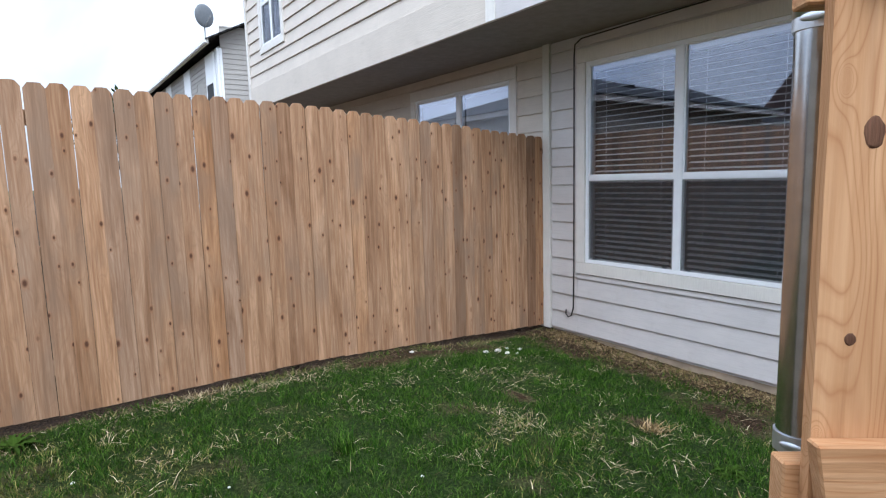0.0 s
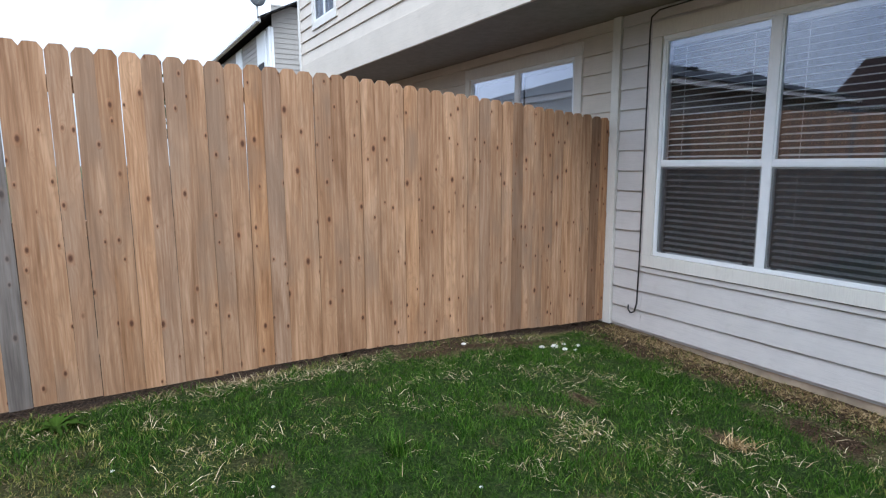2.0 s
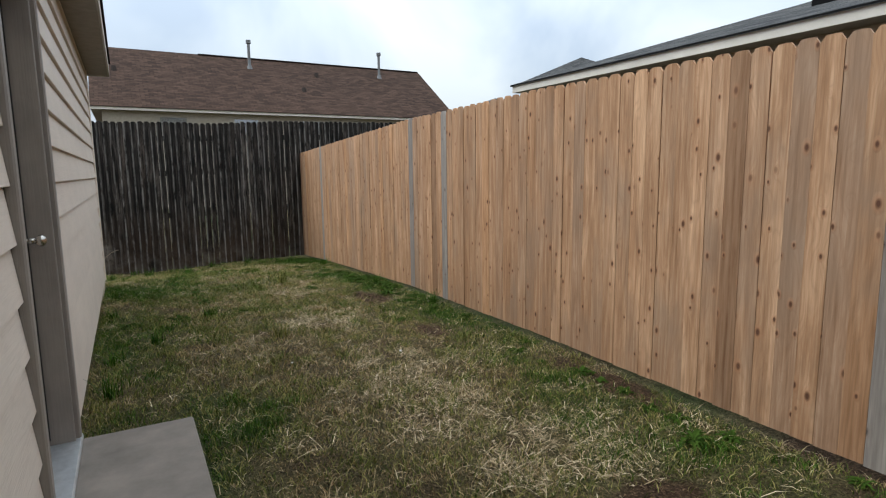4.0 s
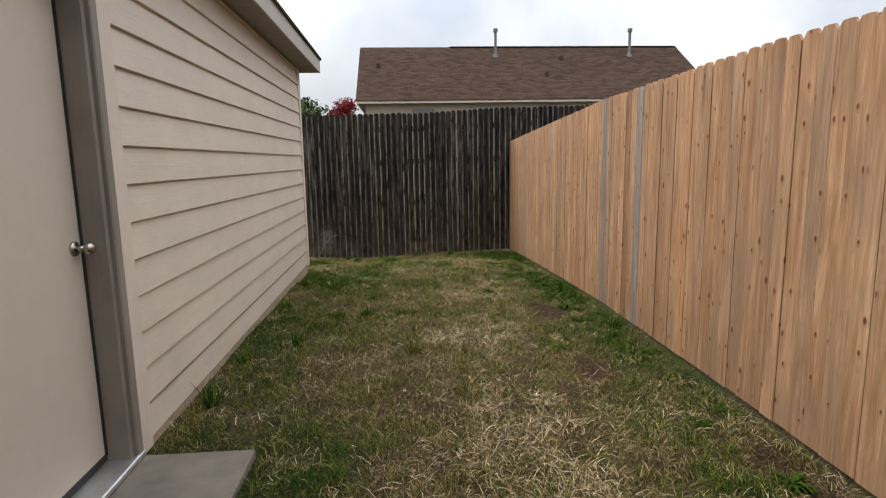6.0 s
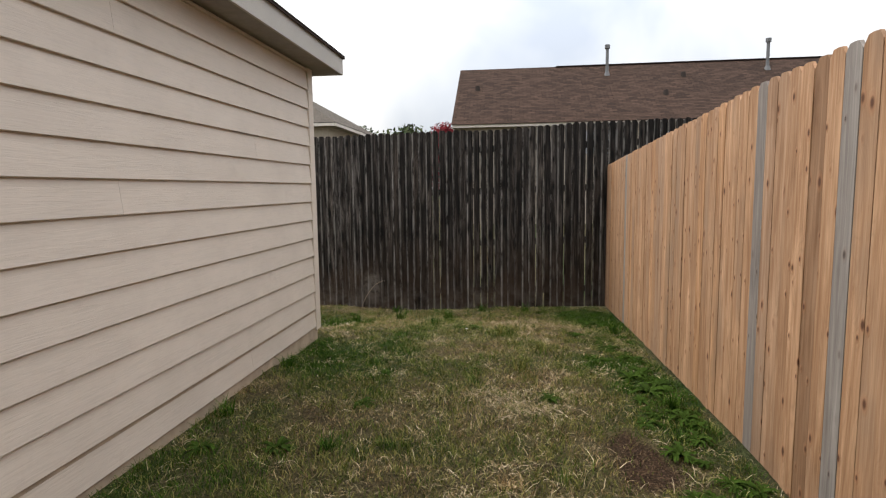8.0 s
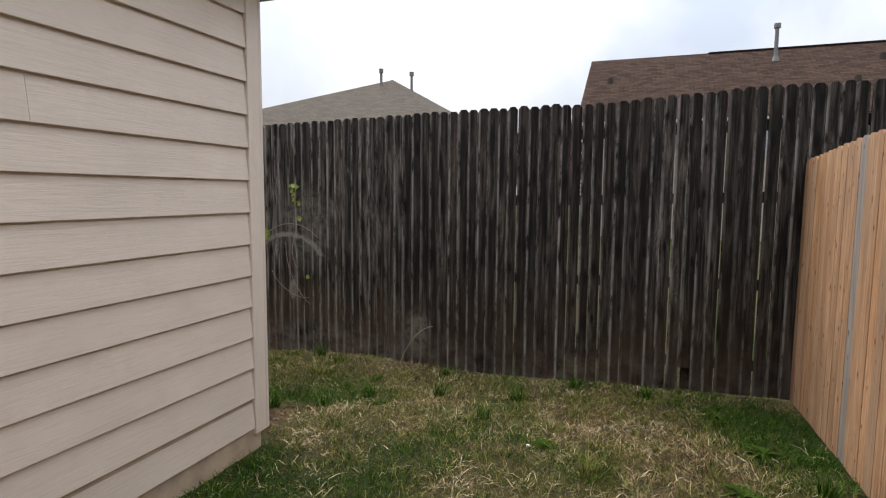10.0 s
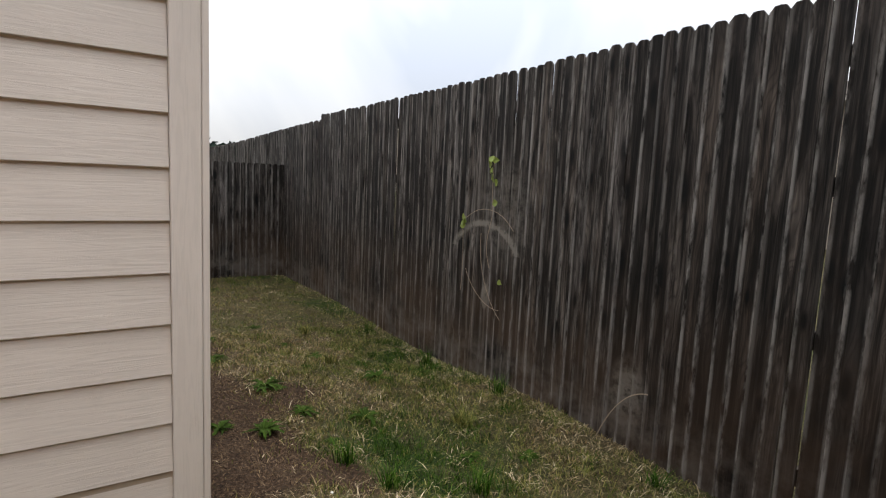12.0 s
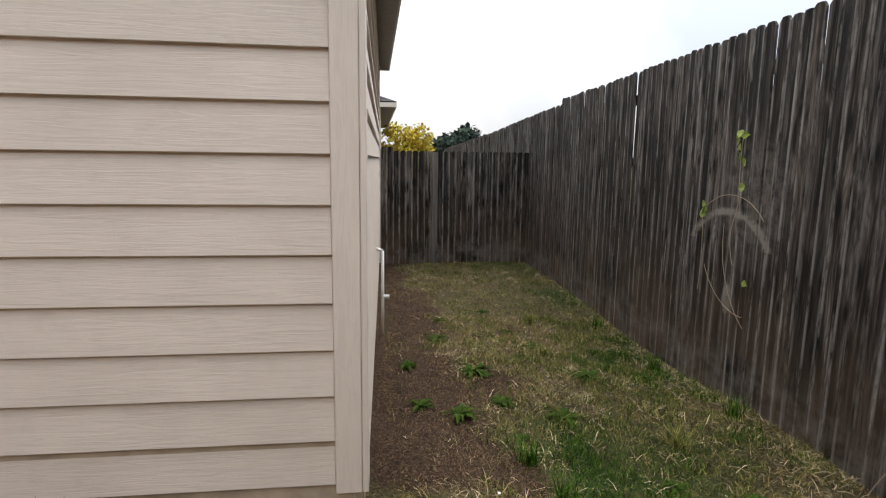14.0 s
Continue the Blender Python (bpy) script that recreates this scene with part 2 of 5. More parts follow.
def old_marks(m):
    """Pale ghosts left by torn-off vines, and brown damp along the foot."""
    nt = m.node_tree
    b = nt.nodes["Principled BSDF"]
    was = b.inputs["Base Color"].links[0].from_socket
    geo = nt.nodes.new("ShaderNodeNewGeometry")
    sep = nt.nodes.new("ShaderNodeSeparateXYZ")
    nt.links.new(geo.outputs["Position"], sep.inputs[0])

    def calc(op, a, c, d=None):
        n = nt.nodes.new("ShaderNodeMath")
        n.operation = op
        for i, v in enumerate((a, c, d)):
            if v is None:
                continue
            if isinstance(v, (int, float)):
                n.inputs[i].default_value = v
            else:
                nt.links.new(v, n.inputs[i])
        return n.outputs[0]

    def blob(cx, cz, rx, rz_):
        u = calc("DIVIDE", calc("SUBTRACT", sep.outputs[0], cx), rx)
        w = calc("DIVIDE", calc("SUBTRACT", sep.outputs[2], cz), rz_)
        return calc("SQRT", calc("ADD", calc("MULTIPLY", u, u), calc("MULTIPLY", w, w)), 0.0)
    patch = noise_of(nt, geo.outputs["Position"], 14, 5, 0.7)
    ring = blob(-0.52, 0.9, 0.47, 0.34)
    ringm = ramp(nt, ring, [(0.8, (0, 0, 0)), (0.88, (1, 1, 1)), (0.94, (0.5, 0.5, 0.5)), (1.0, (0, 0, 0))])
    upper = calc("GREATER_THAN", sep.outputs[2], 0.98)
    halo = ramp(nt, blob(-0.3, 1.3, 0.42, 0.5), [(0.4, (0.26, 0.26, 0.26)), (1.0, (0, 0, 0))])
    spot = ramp(nt, blob(-0.47, 0.6, 0.05, 0.12), [(0.7, (1, 1, 1)), (1.0, (0, 0, 0))])
    pale = ramp(nt, blob(1.0, 0.25, 0.16, 0.3), [(0.5, (0.8, 0.8, 0.8)), (1.0, (0, 0, 0))])
    k = calc("ADD", calc("MULTIPLY", calc("MULTIPLY", ringm, upper), 0.9), calc("ADD", halo, calc("ADD", spot, pale)))
    k = calc("MULTIPLY", k, ramp(nt, patch, [(0.35, (0, 0, 0)), (0.6, (1, 1, 1))]))
    c = mix(nt, calc("MINIMUM", calc("MULTIPLY", k, 1.5), 0.85), was, (0.24, 0.22, 0.19))
    foot = calc("MULTIPLY", ramp(nt, calc("MULTIPLY", sep.outputs[2], 1.0), [(0.0, (1, 1, 1)), (1.0, (0, 0, 0))]), ramp(nt, noise_of(nt, geo.outputs["Position"], 1.6, 4, 0.6), [(0.34, (0, 0, 0)), (0.58, (0.85, 0.85, 0.85))]))
    c = mix(nt, foot, c, (0.085, 0.055, 0.035))
    low = calc("MULTIPLY", ramp(nt, sep.outputs[2], [(0.1, (0.7, 0.7, 0.7)), (0.34, (0, 0, 0))]), ramp(nt, noise_of(nt, geo.outputs["Position"], 5.0, 4, 0.65), [(0.42, (0, 0, 0)), (0.62, (1, 1, 1))]))
    c = mix(nt, low, c, (0.15, 0.13, 0.11))
    mould = calc("MULTIPLY", ramp(nt, calc("MULTIPLY_ADD", sep.outputs[0], 0.2, 0.36), [(0.38, (0, 0, 0)), (0.62, (1, 1, 1))]), ramp(nt, noise_of(nt, geo.outputs["Position"], 1.3, 4, 0.6), [(0.3, (0.35, 0.35, 0.35)), (0.6, (0.8, 0.8, 0.8))]))
    c = mix(nt, mould, c, mix(nt, 1.0, c, (0.42, 0.38, 0.36), "MULTIPLY"))
    # pale worn edges of each board
    tc = nt.nodes.new("ShaderNodeTexCoord")
    so = nt.nodes.new("ShaderNodeSeparateXYZ")
    nt.links.new(tc.outputs["Object"], so.inputs[0])
    inside = calc("MULTIPLY", calc("GREATER_THAN", so.outputs[0], 0.0005), calc("LESS_THAN", so.outputs[0], 0.1))
    rim = ramp(nt, calc("MULTIPLY", so.outputs[0], 10.0), [(0.0, (0.95, 0.95, 0.95)), (0.13, (0.75, 0.75, 0.75)), (0.24, (0, 0, 0)), (0.84, (0, 0, 0)), (0.93, (0.7, 0.7, 0.7))])
    worn = ramp(nt, noise_of(nt, coords(nt, (1, 1, 0.3)), 14.0, 5, 0.65), [(0.4, (0, 0, 0)), (0.57, (1, 1, 1))])
    c = mix(nt, calc("MULTIPLY", calc("MULTIPLY", calc("MULTIPLY", rim, inside), worn), ramp(nt, rand_of(nt), [(0.0, (0.9, 0.9, 0.9)), (0.18, (0.2, 0.2, 0.2)), (0.4, (0.85, 0.85, 0.85)), (0.55, (0.2, 0.2, 0.2)), (0.75, (1, 1, 1)), (0.88, (0.4, 0.4, 0.4)), (1.0, (0.9, 0.9, 0.9))])), c, (0.29, 0.272, 0.25))
    nt.links.new(c, b.inputs["Base Color"])


old_marks(M_OLD)
M_PINE = wood("fresh_pine", (0.36, 0.185, 0.085), (0.53, 0.31, 0.158), (0.66, 0.43, 0.25), knot=(0.12, 0.055, 0.03), grain=1.0, knots=(5, 5, 2.2), knot_size=0.12, bmp=0.7, rings=0.6, ring_scale=70.0, knot_share=-0.06, ring_tint=(0.36, 0.155, 0.06), ring_width=0.6)
M_KNOT = wood("pine_knot", (0.04, 0.02, 0.012), (0.13, 0.065, 0.038), (0.24, 0.13, 0.08), grain=3.0, bmp=0.8)
M_CONC = plain("concrete", (0.19, 0.162, 0.135), 0.9, scale=5, vary=0.25, bmp=0.4)
M_FOUND = plain("foundation", (0.42, 0.33, 0.24), 0.9, scale=6, vary=0.25, bmp=0.5)
M_STEEL = plain("galvanised_steel", (0.5, 0.51, 0.52), 0.2, 1.0, 14, 0.2, 0.04)
M_STRAP = plain("zinc_strap", (0.6, 0.62, 0.64), 0.4, 0.85, 20, 0.12)
M_NICKEL = plain("satin_nickel", (0.45, 0.42, 0.38), 0.25, 1.0)
M_BLACK = plain("black_rubber", (0.02, 0.02, 0.02), 0.6)
M_PVC = plain("white_pvc", (0.72, 0.7, 0.66), 0.4)
M_BOX = plain("grey_box_paint", (0.42, 0.42, 0.42), 0.5)
M_PIPE = plain("roof_pipe_metal", (0.14, 0.14, 0.14), 0.6)
M_SHG_BROWN = shingle_mat("brown_shingles", (0.078, 0.047, 0.034), (0.038, 0.024, 0.018), (0.015, 0.01, 0.008))
M_SHG_GREY = shingle_mat("grey_shingles", (0.085, 0.083, 0.08), (0.03, 0.03, 0.032), (0.008, 0.008, 0.008))
M_SHG_TAN = shingle_mat("tan_shingles", (0.13, 0.11, 0.09), (0.1, 0.085, 0.07), (0.05, 0.04, 0.035))
M_FARWALL = plain("far_stucco", (0.36, 0.31, 0.25), 0.9)
M_LEAF = plain("ivy_leaf", (0.20, 0.26, 0.04), 0.5, vary=0.2)
M_WEED = plain("weed_leaf", (0.036, 0.066, 0.008), 0.85, vary=0.35)
M_WEED.node_tree.nodes["Principled BSDF"].inputs["Specular IOR Level"].default_value = 0.08
M_STEM = plain("dead_stem", (0.32, 0.25, 0.18), 0.8)
M_BARK = plain("bark", (0.08, 0.06, 0.045), 0.9)


def blades(name, a, bcol, c3, rough=0.6):
    m, nt, b = base_mat(name, rough)
    geo = nt.nodes.new("ShaderNodeNewGeometry")
    c = ramp(nt, geo.outputs["Random Per Island"], [(0, a), (0.5, bcol), (1, c3)])
    nt.links.new(c, b.inputs["Base Color"])
    b.inputs["Specular IOR Level"].default_value = 0.06
    return m


M_GREEN = blades("green_grass", (0.008, 0.032, 0.002), (0.034, 0.09, 0.006), (0.12, 0.2, 0.03))
M_OLIVE = blades("olive_grass", (0.045, 0.065, 0.01), (0.155, 0.16, 0.038), (0.36, 0.32, 0.11))
M_DRY = blades("dry_grass", (0.09, 0.055, 0.022), (0.27, 0.185, 0.08), (0.56, 0.42, 0.24))
M_LITTER = blades("dead_leaf_bits", (0.025, 0.015, 0.009), (0.085, 0.052, 0.03), (0.24, 0.165, 0.095))
M_STRAW = blades("bleached_straw", (0.14, 0.10, 0.055), (0.40, 0.31, 0.18), (0.72, 0.60, 0.41))
M_YELLOW = blades("yellow_leaves", (0.38, 0.26, 0.03), (0.5, 0.38, 0.05), (0.3, 0.28, 0.05))
M_REDLEAF = blades("red_leaves", (0.20, 0.02, 0.03), (0.3, 0.04, 0.05), (0.14, 0.03, 0.03))
M_GREENLEAF = blades("tree_leaves", (0.03, 0.05, 0.02), (0.06, 0.08, 0.03), (0.09, 0.1, 0.05))
M_PINELEAF = blades("pine_needles", (0.015, 0.025, 0.02), (0.025, 0.04, 0.03), (0.04, 0.06, 0.04))


def ground_mat():
    m, nt, b = base_mat("thatch_and_soil", 0.95)
    b.inputs["Specular IOR Level"].default_value = 0.15
    v = coords(nt, (1, 1, 1), False)
    fine = noise_of(nt, v, 60, 6, 0.75)
    mid_ = noise_of(nt, v, 9, 4, 0.6)
    cover = nt.nodes.new("ShaderNodeAttribute")
    cover.attribute_name = "cover"
    soil = ramp(nt, fine, [(0.34, (0.012, 0.007, 0.004)), (0.5, (0.058, 0.034, 0.019)), (0.7, (0.19, 0.12, 0.068))])
    thatch = ramp(nt, fine, [(0.34, (0.022, 0.02, 0.008)), (0.5, (0.085, 0.072, 0.031)), (0.68, (0.21, 0.175, 0.085))])
    green = ramp(nt, fine, [(0.34, (0.008, 0.018, 0.003)), (0.5, (0.03, 0.055, 0.01)), (0.7, (0.09, 0.12, 0.03))])
    c = mix(nt, ramp(nt, cover.outputs["Fac"], [(0.12, (0, 0, 0)), (0.35, (1, 1, 1))]), soil, thatch)
    c = mix(nt, ramp(nt, cover.outputs["Fac"], [(0.4, (0, 0, 0)), (0.75, (1, 1, 1))]), c, green)
    c = mix(nt, 0.5, c, ramp(nt, mid_, [(0.35, (0.6, 0.6, 0.6)), (0.65, (1.3, 1.3, 1.3))]), "MULTIPLY")
    nt.links.new(c, b.inputs["Base Color"])
    bump(nt, b, fine, 1.0, 0.03)
    return m


M_GROUND = ground_mat()


def glass_mat():
    m = bpy.data.materials.new("window_glass")
    m.use_nodes = True
    nt = m.node_tree
    nt.nodes.clear()
    o = nt.nodes.new("ShaderNodeOutputMaterial")
    tr = nt.nodes.new("ShaderNodeBsdfTransparent")
    tr.inputs[0].default_value = (0.94, 0.96, 0.97, 1)
    gl = nt.nodes.new("ShaderNodeBsdfGlossy")
    gl.inputs["Roughness"].default_value = 0.01
    gl.inputs["Color"].default_value = (0.8, 0.84, 1.0, 1)
    lw = nt.nodes.new("ShaderNodeLayerWeight")
    lw.inputs["Blend"].default_value = 0.5
    fr = nt.nodes.new("ShaderNodeMapRange")
    fr.inputs["From Min"].default_value, fr.inputs["From Max"].default_value = 0.2, 1.0
    fr.inputs["To Min"].default_value, fr.inputs["To Max"].default_value = 0.13, 0.7
    nt.links.new(lw.outputs["Facing"], fr.inputs["Value"])
    mx = nt.nodes.new("ShaderNodeMixShader")
    nt.links.new(fr.outputs[0], mx.inputs[0])
    nt.links.new(tr.outputs[0], mx.inputs[1])
    nt.links.new(gl.outputs[0], mx.inputs[2])
    nt.links.new(mx.outputs[0], o.inputs[0])
    return m


M_GLASS = glass_mat()


def screen_mat():
    m = bpy.data.materials.new("insect_screen_mesh")
    m.use_nodes = True
    nt = m.node_tree
    b = nt.nodes["Principled BSDF"]
    b.inputs["Base Color"].default_value = (0.04, 0.042, 0.045, 1)
    b.inputs["Alpha"].default_value = 0.32
    return m


M_SCREEN = screen_mat()


# ---------- builders ----------
def thing(name, loc=(0, 0, 0), label="", category="", group="", kind="", rz=0.0):
    ob = new(name)
    ob.matrix_basis = pose(*loc, 0, 0, rz)
    return tagged(ob, label, category, group, kind)


def part(name, bm, material, parent=None, label="", at=None, kind=""):
    me = bpy.data.meshes.new(name)
    bm.to_mesh(me)
    bm.free()
    me.materials.append(material)
    return place(name, me, parent, label, at, kind)


def place(name, me, parent=None, label="", at=None, kind=""):
    ob = new(name, me)
    ob.parent = parent
    if at is not None:
        ob.matrix_basis = at
    return tagged(ob, label, "", "", kind)


def box_bm(bm, x0, x1, y0, y1, z0, z1, bev=0.0):
    r = bmesh.ops.create_cube(bm, size=1, matrix=Matrix.Translation(((x0 + x1) / 2, (y0 + y1) / 2, (z0 + z1) / 2)) @ Matrix.Diagonal((x1 - x0, y1 - y0, z1 - z0, 1)))
    if bev:
        es = list({e for v in r["verts"] for e in v.link_edges})
        bmesh.ops.bevel(bm, geom=es, offset=bev, segments=1, affect="EDGES")
    return bm


def box(x0, x1, y0, y1, z0, z1, bev=0.0):
    return box_bm(bmesh.new(), x0, x1, y0, y1, z0, z1, bev)


def tube(bm, a, b, r0, r1=None, seg=12, cap=True):
    a, b = Vector(a), Vector(b)
    d = b - a
    m = Matrix.Translation((a + b) / 2) @ d.to_track_quat("Z", "Y").to_matrix().to_4x4()
    bmesh.ops.create_cone(bm, cap_ends=cap, segments=seg, radius1=r0, radius2=r0 if r1 is None else r1, depth=d.length, matrix=m)
    return bm


def smooth(ob):
    for p in ob.data.polygons:
        p.use_smooth = True
    return ob


def raw_mesh(name, verts, faces, material, parent=None, label="", kind="", at=None):
    me = bpy.data.meshes.new(name)
    me.from_pydata(verts, [], faces)
    me.materials.append(material)
    return place(name, me, parent, label, at, kind)


def grid_wall(bm, u0, u1, z0, z1, holes, d0, d1):
    """Boxes that fill a wall but for its holes; u along x, thickness d0..d1 along y."""
    us = sorted({u0, u1, *[h[0] for h in holes], *[h[1] for h in holes]})
    zs = sorted({z0, z1, *[h[2] for h in holes], *[h[3] for h in holes]})
    for a, b in zip(us, us[1:]):
        for c, d in zip(zs, zs[1:]):
            if not any(h[0] <= a and b <= h[1] and h[2] <= c and d <= h[3] for h in holes):
                box_bm(bm, a, b, d0, d1, c, d)
    return bm


PLANK_CACHE = {}


def plank_mesh(length, low, high, exposure, mat, lip=0.018):
    """A lap board from low to high above its course's foot, leaning out at its foot; x along, outside is -y."""
    key = (round(length, 3), round(low, 3), round(high, 3), mat.name)
    if key in PLANK_CACHE:
        return PLANK_CACHE[key]
    t = lambda z: 0.004 + lip * (1 - z / exposure)
    yl, yh = -t(low), -t(high)
    r = 0.0025
    # top few millimetres notched back, a groove added to deepen the lap's shadow line
    sec = [(0.0, low), (yl + r, low), (yl, low + r), (yh, high - 0.009), (-0.0005, high - 0.006), (-0.0005, high), (0.0, high)]
    n = len(sec)
    verts = [(0, y, z) for y, z in sec] + [(length, y, z) for y, z in sec]
    faces = [tuple(range(n)), tuple(reversed(range(n, 2 * n)))] + [(i, i + n, (i + 1) % n + n, (i + 1) % n) for i in range(n)]
    me = bpy.data.meshes.new("plank")
    me.from_pydata(verts, [], faces)
    me.materials.append(mat)
    PLANK_CACHE[key] = me
    return me


def lap_siding(parent, u0, u1, z0, z1, holes, exposure, mat, y=0.0, joined=False, joints=9.0, seed=1, first=None):
    """Courses of lap boards on the wall's outer face (-y side of the parent)."""
    rnd = random.Random(seed)
    k, z = 0, z0
    out = []
    while z < z1 - 0.01:
        top = min(z + exposure, z1)
        cuts = {u0, u1, *[h[0] for h in holes], *[h[1] for h in holes]}
        j = u0 + rnd.uniform(0.6, joints)
        while j < u1 - 0.5:
            cuts.add(j)
            j += joints
        cuts = sorted(c for c in cuts if u0 <= c <= u1)
        for a, b in zip(cuts, cuts[1:]):
            spans = [(z, top)]
            for h in holes:
                if h[0] <= a + 1e-6 and b - 1e-6 <= h[1]:
                    ns = []
                    for s0, s1 in spans:
                        if h[2] > s0:
                            ns.append((s0, min(s1, h[2])))
                        if h[3] < s1:
                            ns.append((max(s0, h[3]), s1))
                    spans = ns
            for s0, s1 in spans:
                if s1 - s0 > 0.008 and b - a > 0.01:
                    out.append((a + 0.0008, b - a - 0.0016, z, s0 - z, s1 - z))
        z += exposure
        k += 1
    if joined:
        verts, faces = [], []
        for a, ln, z, lo, hi in out:
            me = plank_mesh(ln, lo, hi, exposure, mat)
            base = len(verts)
            verts += [(v.co.x + a, v.co.y + y, v.co.z + z) for v in me.vertices]
            faces += [tuple(i + base for i in p.vertices) for p in me.polygons]
        raw_mesh("siding", verts, faces, mat, parent)
    else:
        for a, ln, z, lo, hi in out:
            place("plank", plank_mesh(ln, lo, hi, exposure, mat), parent, "", Matrix.Translation((a, y, z)))


def window(parent_loc, rz, x0, x1, z0, z1, label, name="window", trim=0.1, sides=(0.0, 0.0), slat_tilt=14, pitch=0.049, mid=True, top_trim=0.12, room=True, blinds=True):
    """A vinyl window with its trim and blinds; local x along the wall, -y outside."""
    w = thing(name, parent_loc, label, "window", kind="structure", rz=rz)
    tt = 0.022
    part("window_trim", box(x0 - trim, x1 + trim, -tt - 0.012, 0.0, z1, z1 + top_trim, 0.002), M_TRIM_H, w, "cream painted window trim")
    part("window_trim", box(x0 - trim, x0, -tt - 0.012, 0.0, z0 - 0.002, z1 - 0.002, 0.002), M_TRIM_H, w)
    part("window_trim", box(x1, x1 + trim, -tt - 0.012, 0.0, z0 - 0.002, z1 - 0.002, 0.002), M_TRIM_H, w)
    part("window_sill", box(x0 - trim, x1 + trim, -tt - 0.014, 0.0, z0 - 0.108, z0 - 0.004, 0.002), M_TRIM_H, w)
    f = 0.032
    bm = bmesh.new()
    for a, b, c, d in ((x0, x1, z0, z0 + f), (x0, x1, z1 - f, z1), (x0, x0 + f, z0 + f, z1 - f), (x1 - f, x1, z0 + f, z1 - f)):
        box_bm(bm, a, b, -0.018, 0.06, c, d, 0.003)
    part("window_frame", bm, M_VINYL, w)
    xm = (x0 + x1) / 2
    part("mullion", box(xm - 0.035, xm + 0.035, -0.016, 0.058, z0 + f, z1 - f, 0.003), M_VINYL, w, "white vinyl mullion")
    zm = z0 + (z1 - z0) * 0.43
    for a, b in ((x0 + f, xm - 0.035), (xm + 0.035, x1 - f)):
        if mid:
            part("meeting_rail", box(a, b, -0.012, 0.05, zm - 0.02, zm + 0.02, 0.002), M_VINYL, w)
            panes = ((z0 + f, zm - 0.02, 0.0), (zm + 0.02, z1 - f, 0.0))
        else:
            panes = ((z0 + f, z1 - f, 0.0),)
        for c, d, y in panes:
            p = part("pane", box(a, b, 0.004, 0.008, c, d), M_GLASS, w)
            p.visible_shadow = False
            if mid and c < zm - 0.1:
                part("insect_screen", box(a + 0.002, b - 0.002, -0.009, -0.0075, c + 0.002, d - 0.002), M_SCREEN, w).visible_shadow = True
            fb = bmesh.new()
            for q in ((a, b, c, c + 0.014), (a, b, d - 0.014, d), (a, a + 0.014, c + 0.014, d - 0.014), (b - 0.014, b, c + 0.014, d - 0.014)):
                box_bm(fb, q[0], q[1], -0.006, 0.003, q[2], q[3])
            part("sash", fb, M_VINYL, w)
        if mid:
            for q in (a + 0.07, b - 0.07):
                part("sash_latch", box(q - 0.02, q + 0.02, -0.014, -0.004, z0 + f + 0.002, z0 + f + 0.016, 0.002), M_DARK, w)
        if blinds:
            blind = thing("blind", parent_loc, "white horizontal window blind with open slats, behind glass" if slat_tilt < 40 else "closed white window blind, behind glass", "blind", "window blinds", rz=rz)
            me = bpy.data.meshes.new("slat")
            bm = box(0, b - a - 0.02, -0.024, 0.024, -0.0016, 0.0016)
            bmesh.ops.rotate(bm, verts=bm.verts, matrix=Matrix.Rotation(radians(slat_tilt), 3, "X"))
            bm.to_mesh(me)
            bm.free()
            me.materials.append(M_BLIND)
            z = z1 - 0.1
            while z > z0 + 0.06:
                place("slat", me, blind, "", Matrix.Translation((a + 0.01, 0.075, z)))
                z -= pitch
            part("head_rail", box(a + 0.01, b - 0.01, 0.045, 0.1, z1 - 0.08, z1 - 0.03), M_BLIND, blind)
            cb = bmesh.new()
            for q in (a + 0.15, b - 0.15):
                box_bm(cb, q - 0.001, q + 0.001, 0.046, 0.048, z0 + 0.08, z1 - 0.08)
            part("cord", cb, M_BLIND, blind)
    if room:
        # room shell, its walls coloured near black to stand for missing light
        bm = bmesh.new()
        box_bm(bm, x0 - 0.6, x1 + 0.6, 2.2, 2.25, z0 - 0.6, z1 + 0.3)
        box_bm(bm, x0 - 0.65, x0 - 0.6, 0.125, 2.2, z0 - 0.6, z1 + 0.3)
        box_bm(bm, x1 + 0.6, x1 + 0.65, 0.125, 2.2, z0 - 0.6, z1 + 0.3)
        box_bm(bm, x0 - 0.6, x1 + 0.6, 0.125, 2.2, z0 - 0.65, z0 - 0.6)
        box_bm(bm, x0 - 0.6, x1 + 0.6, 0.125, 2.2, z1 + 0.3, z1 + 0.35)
        r = part("room_walls", bm, M_DARK, None, "room walls behind the window, coloured near black to read as unlit", pose(*parent_loc, 0, 0, rz), "structure")
    return w


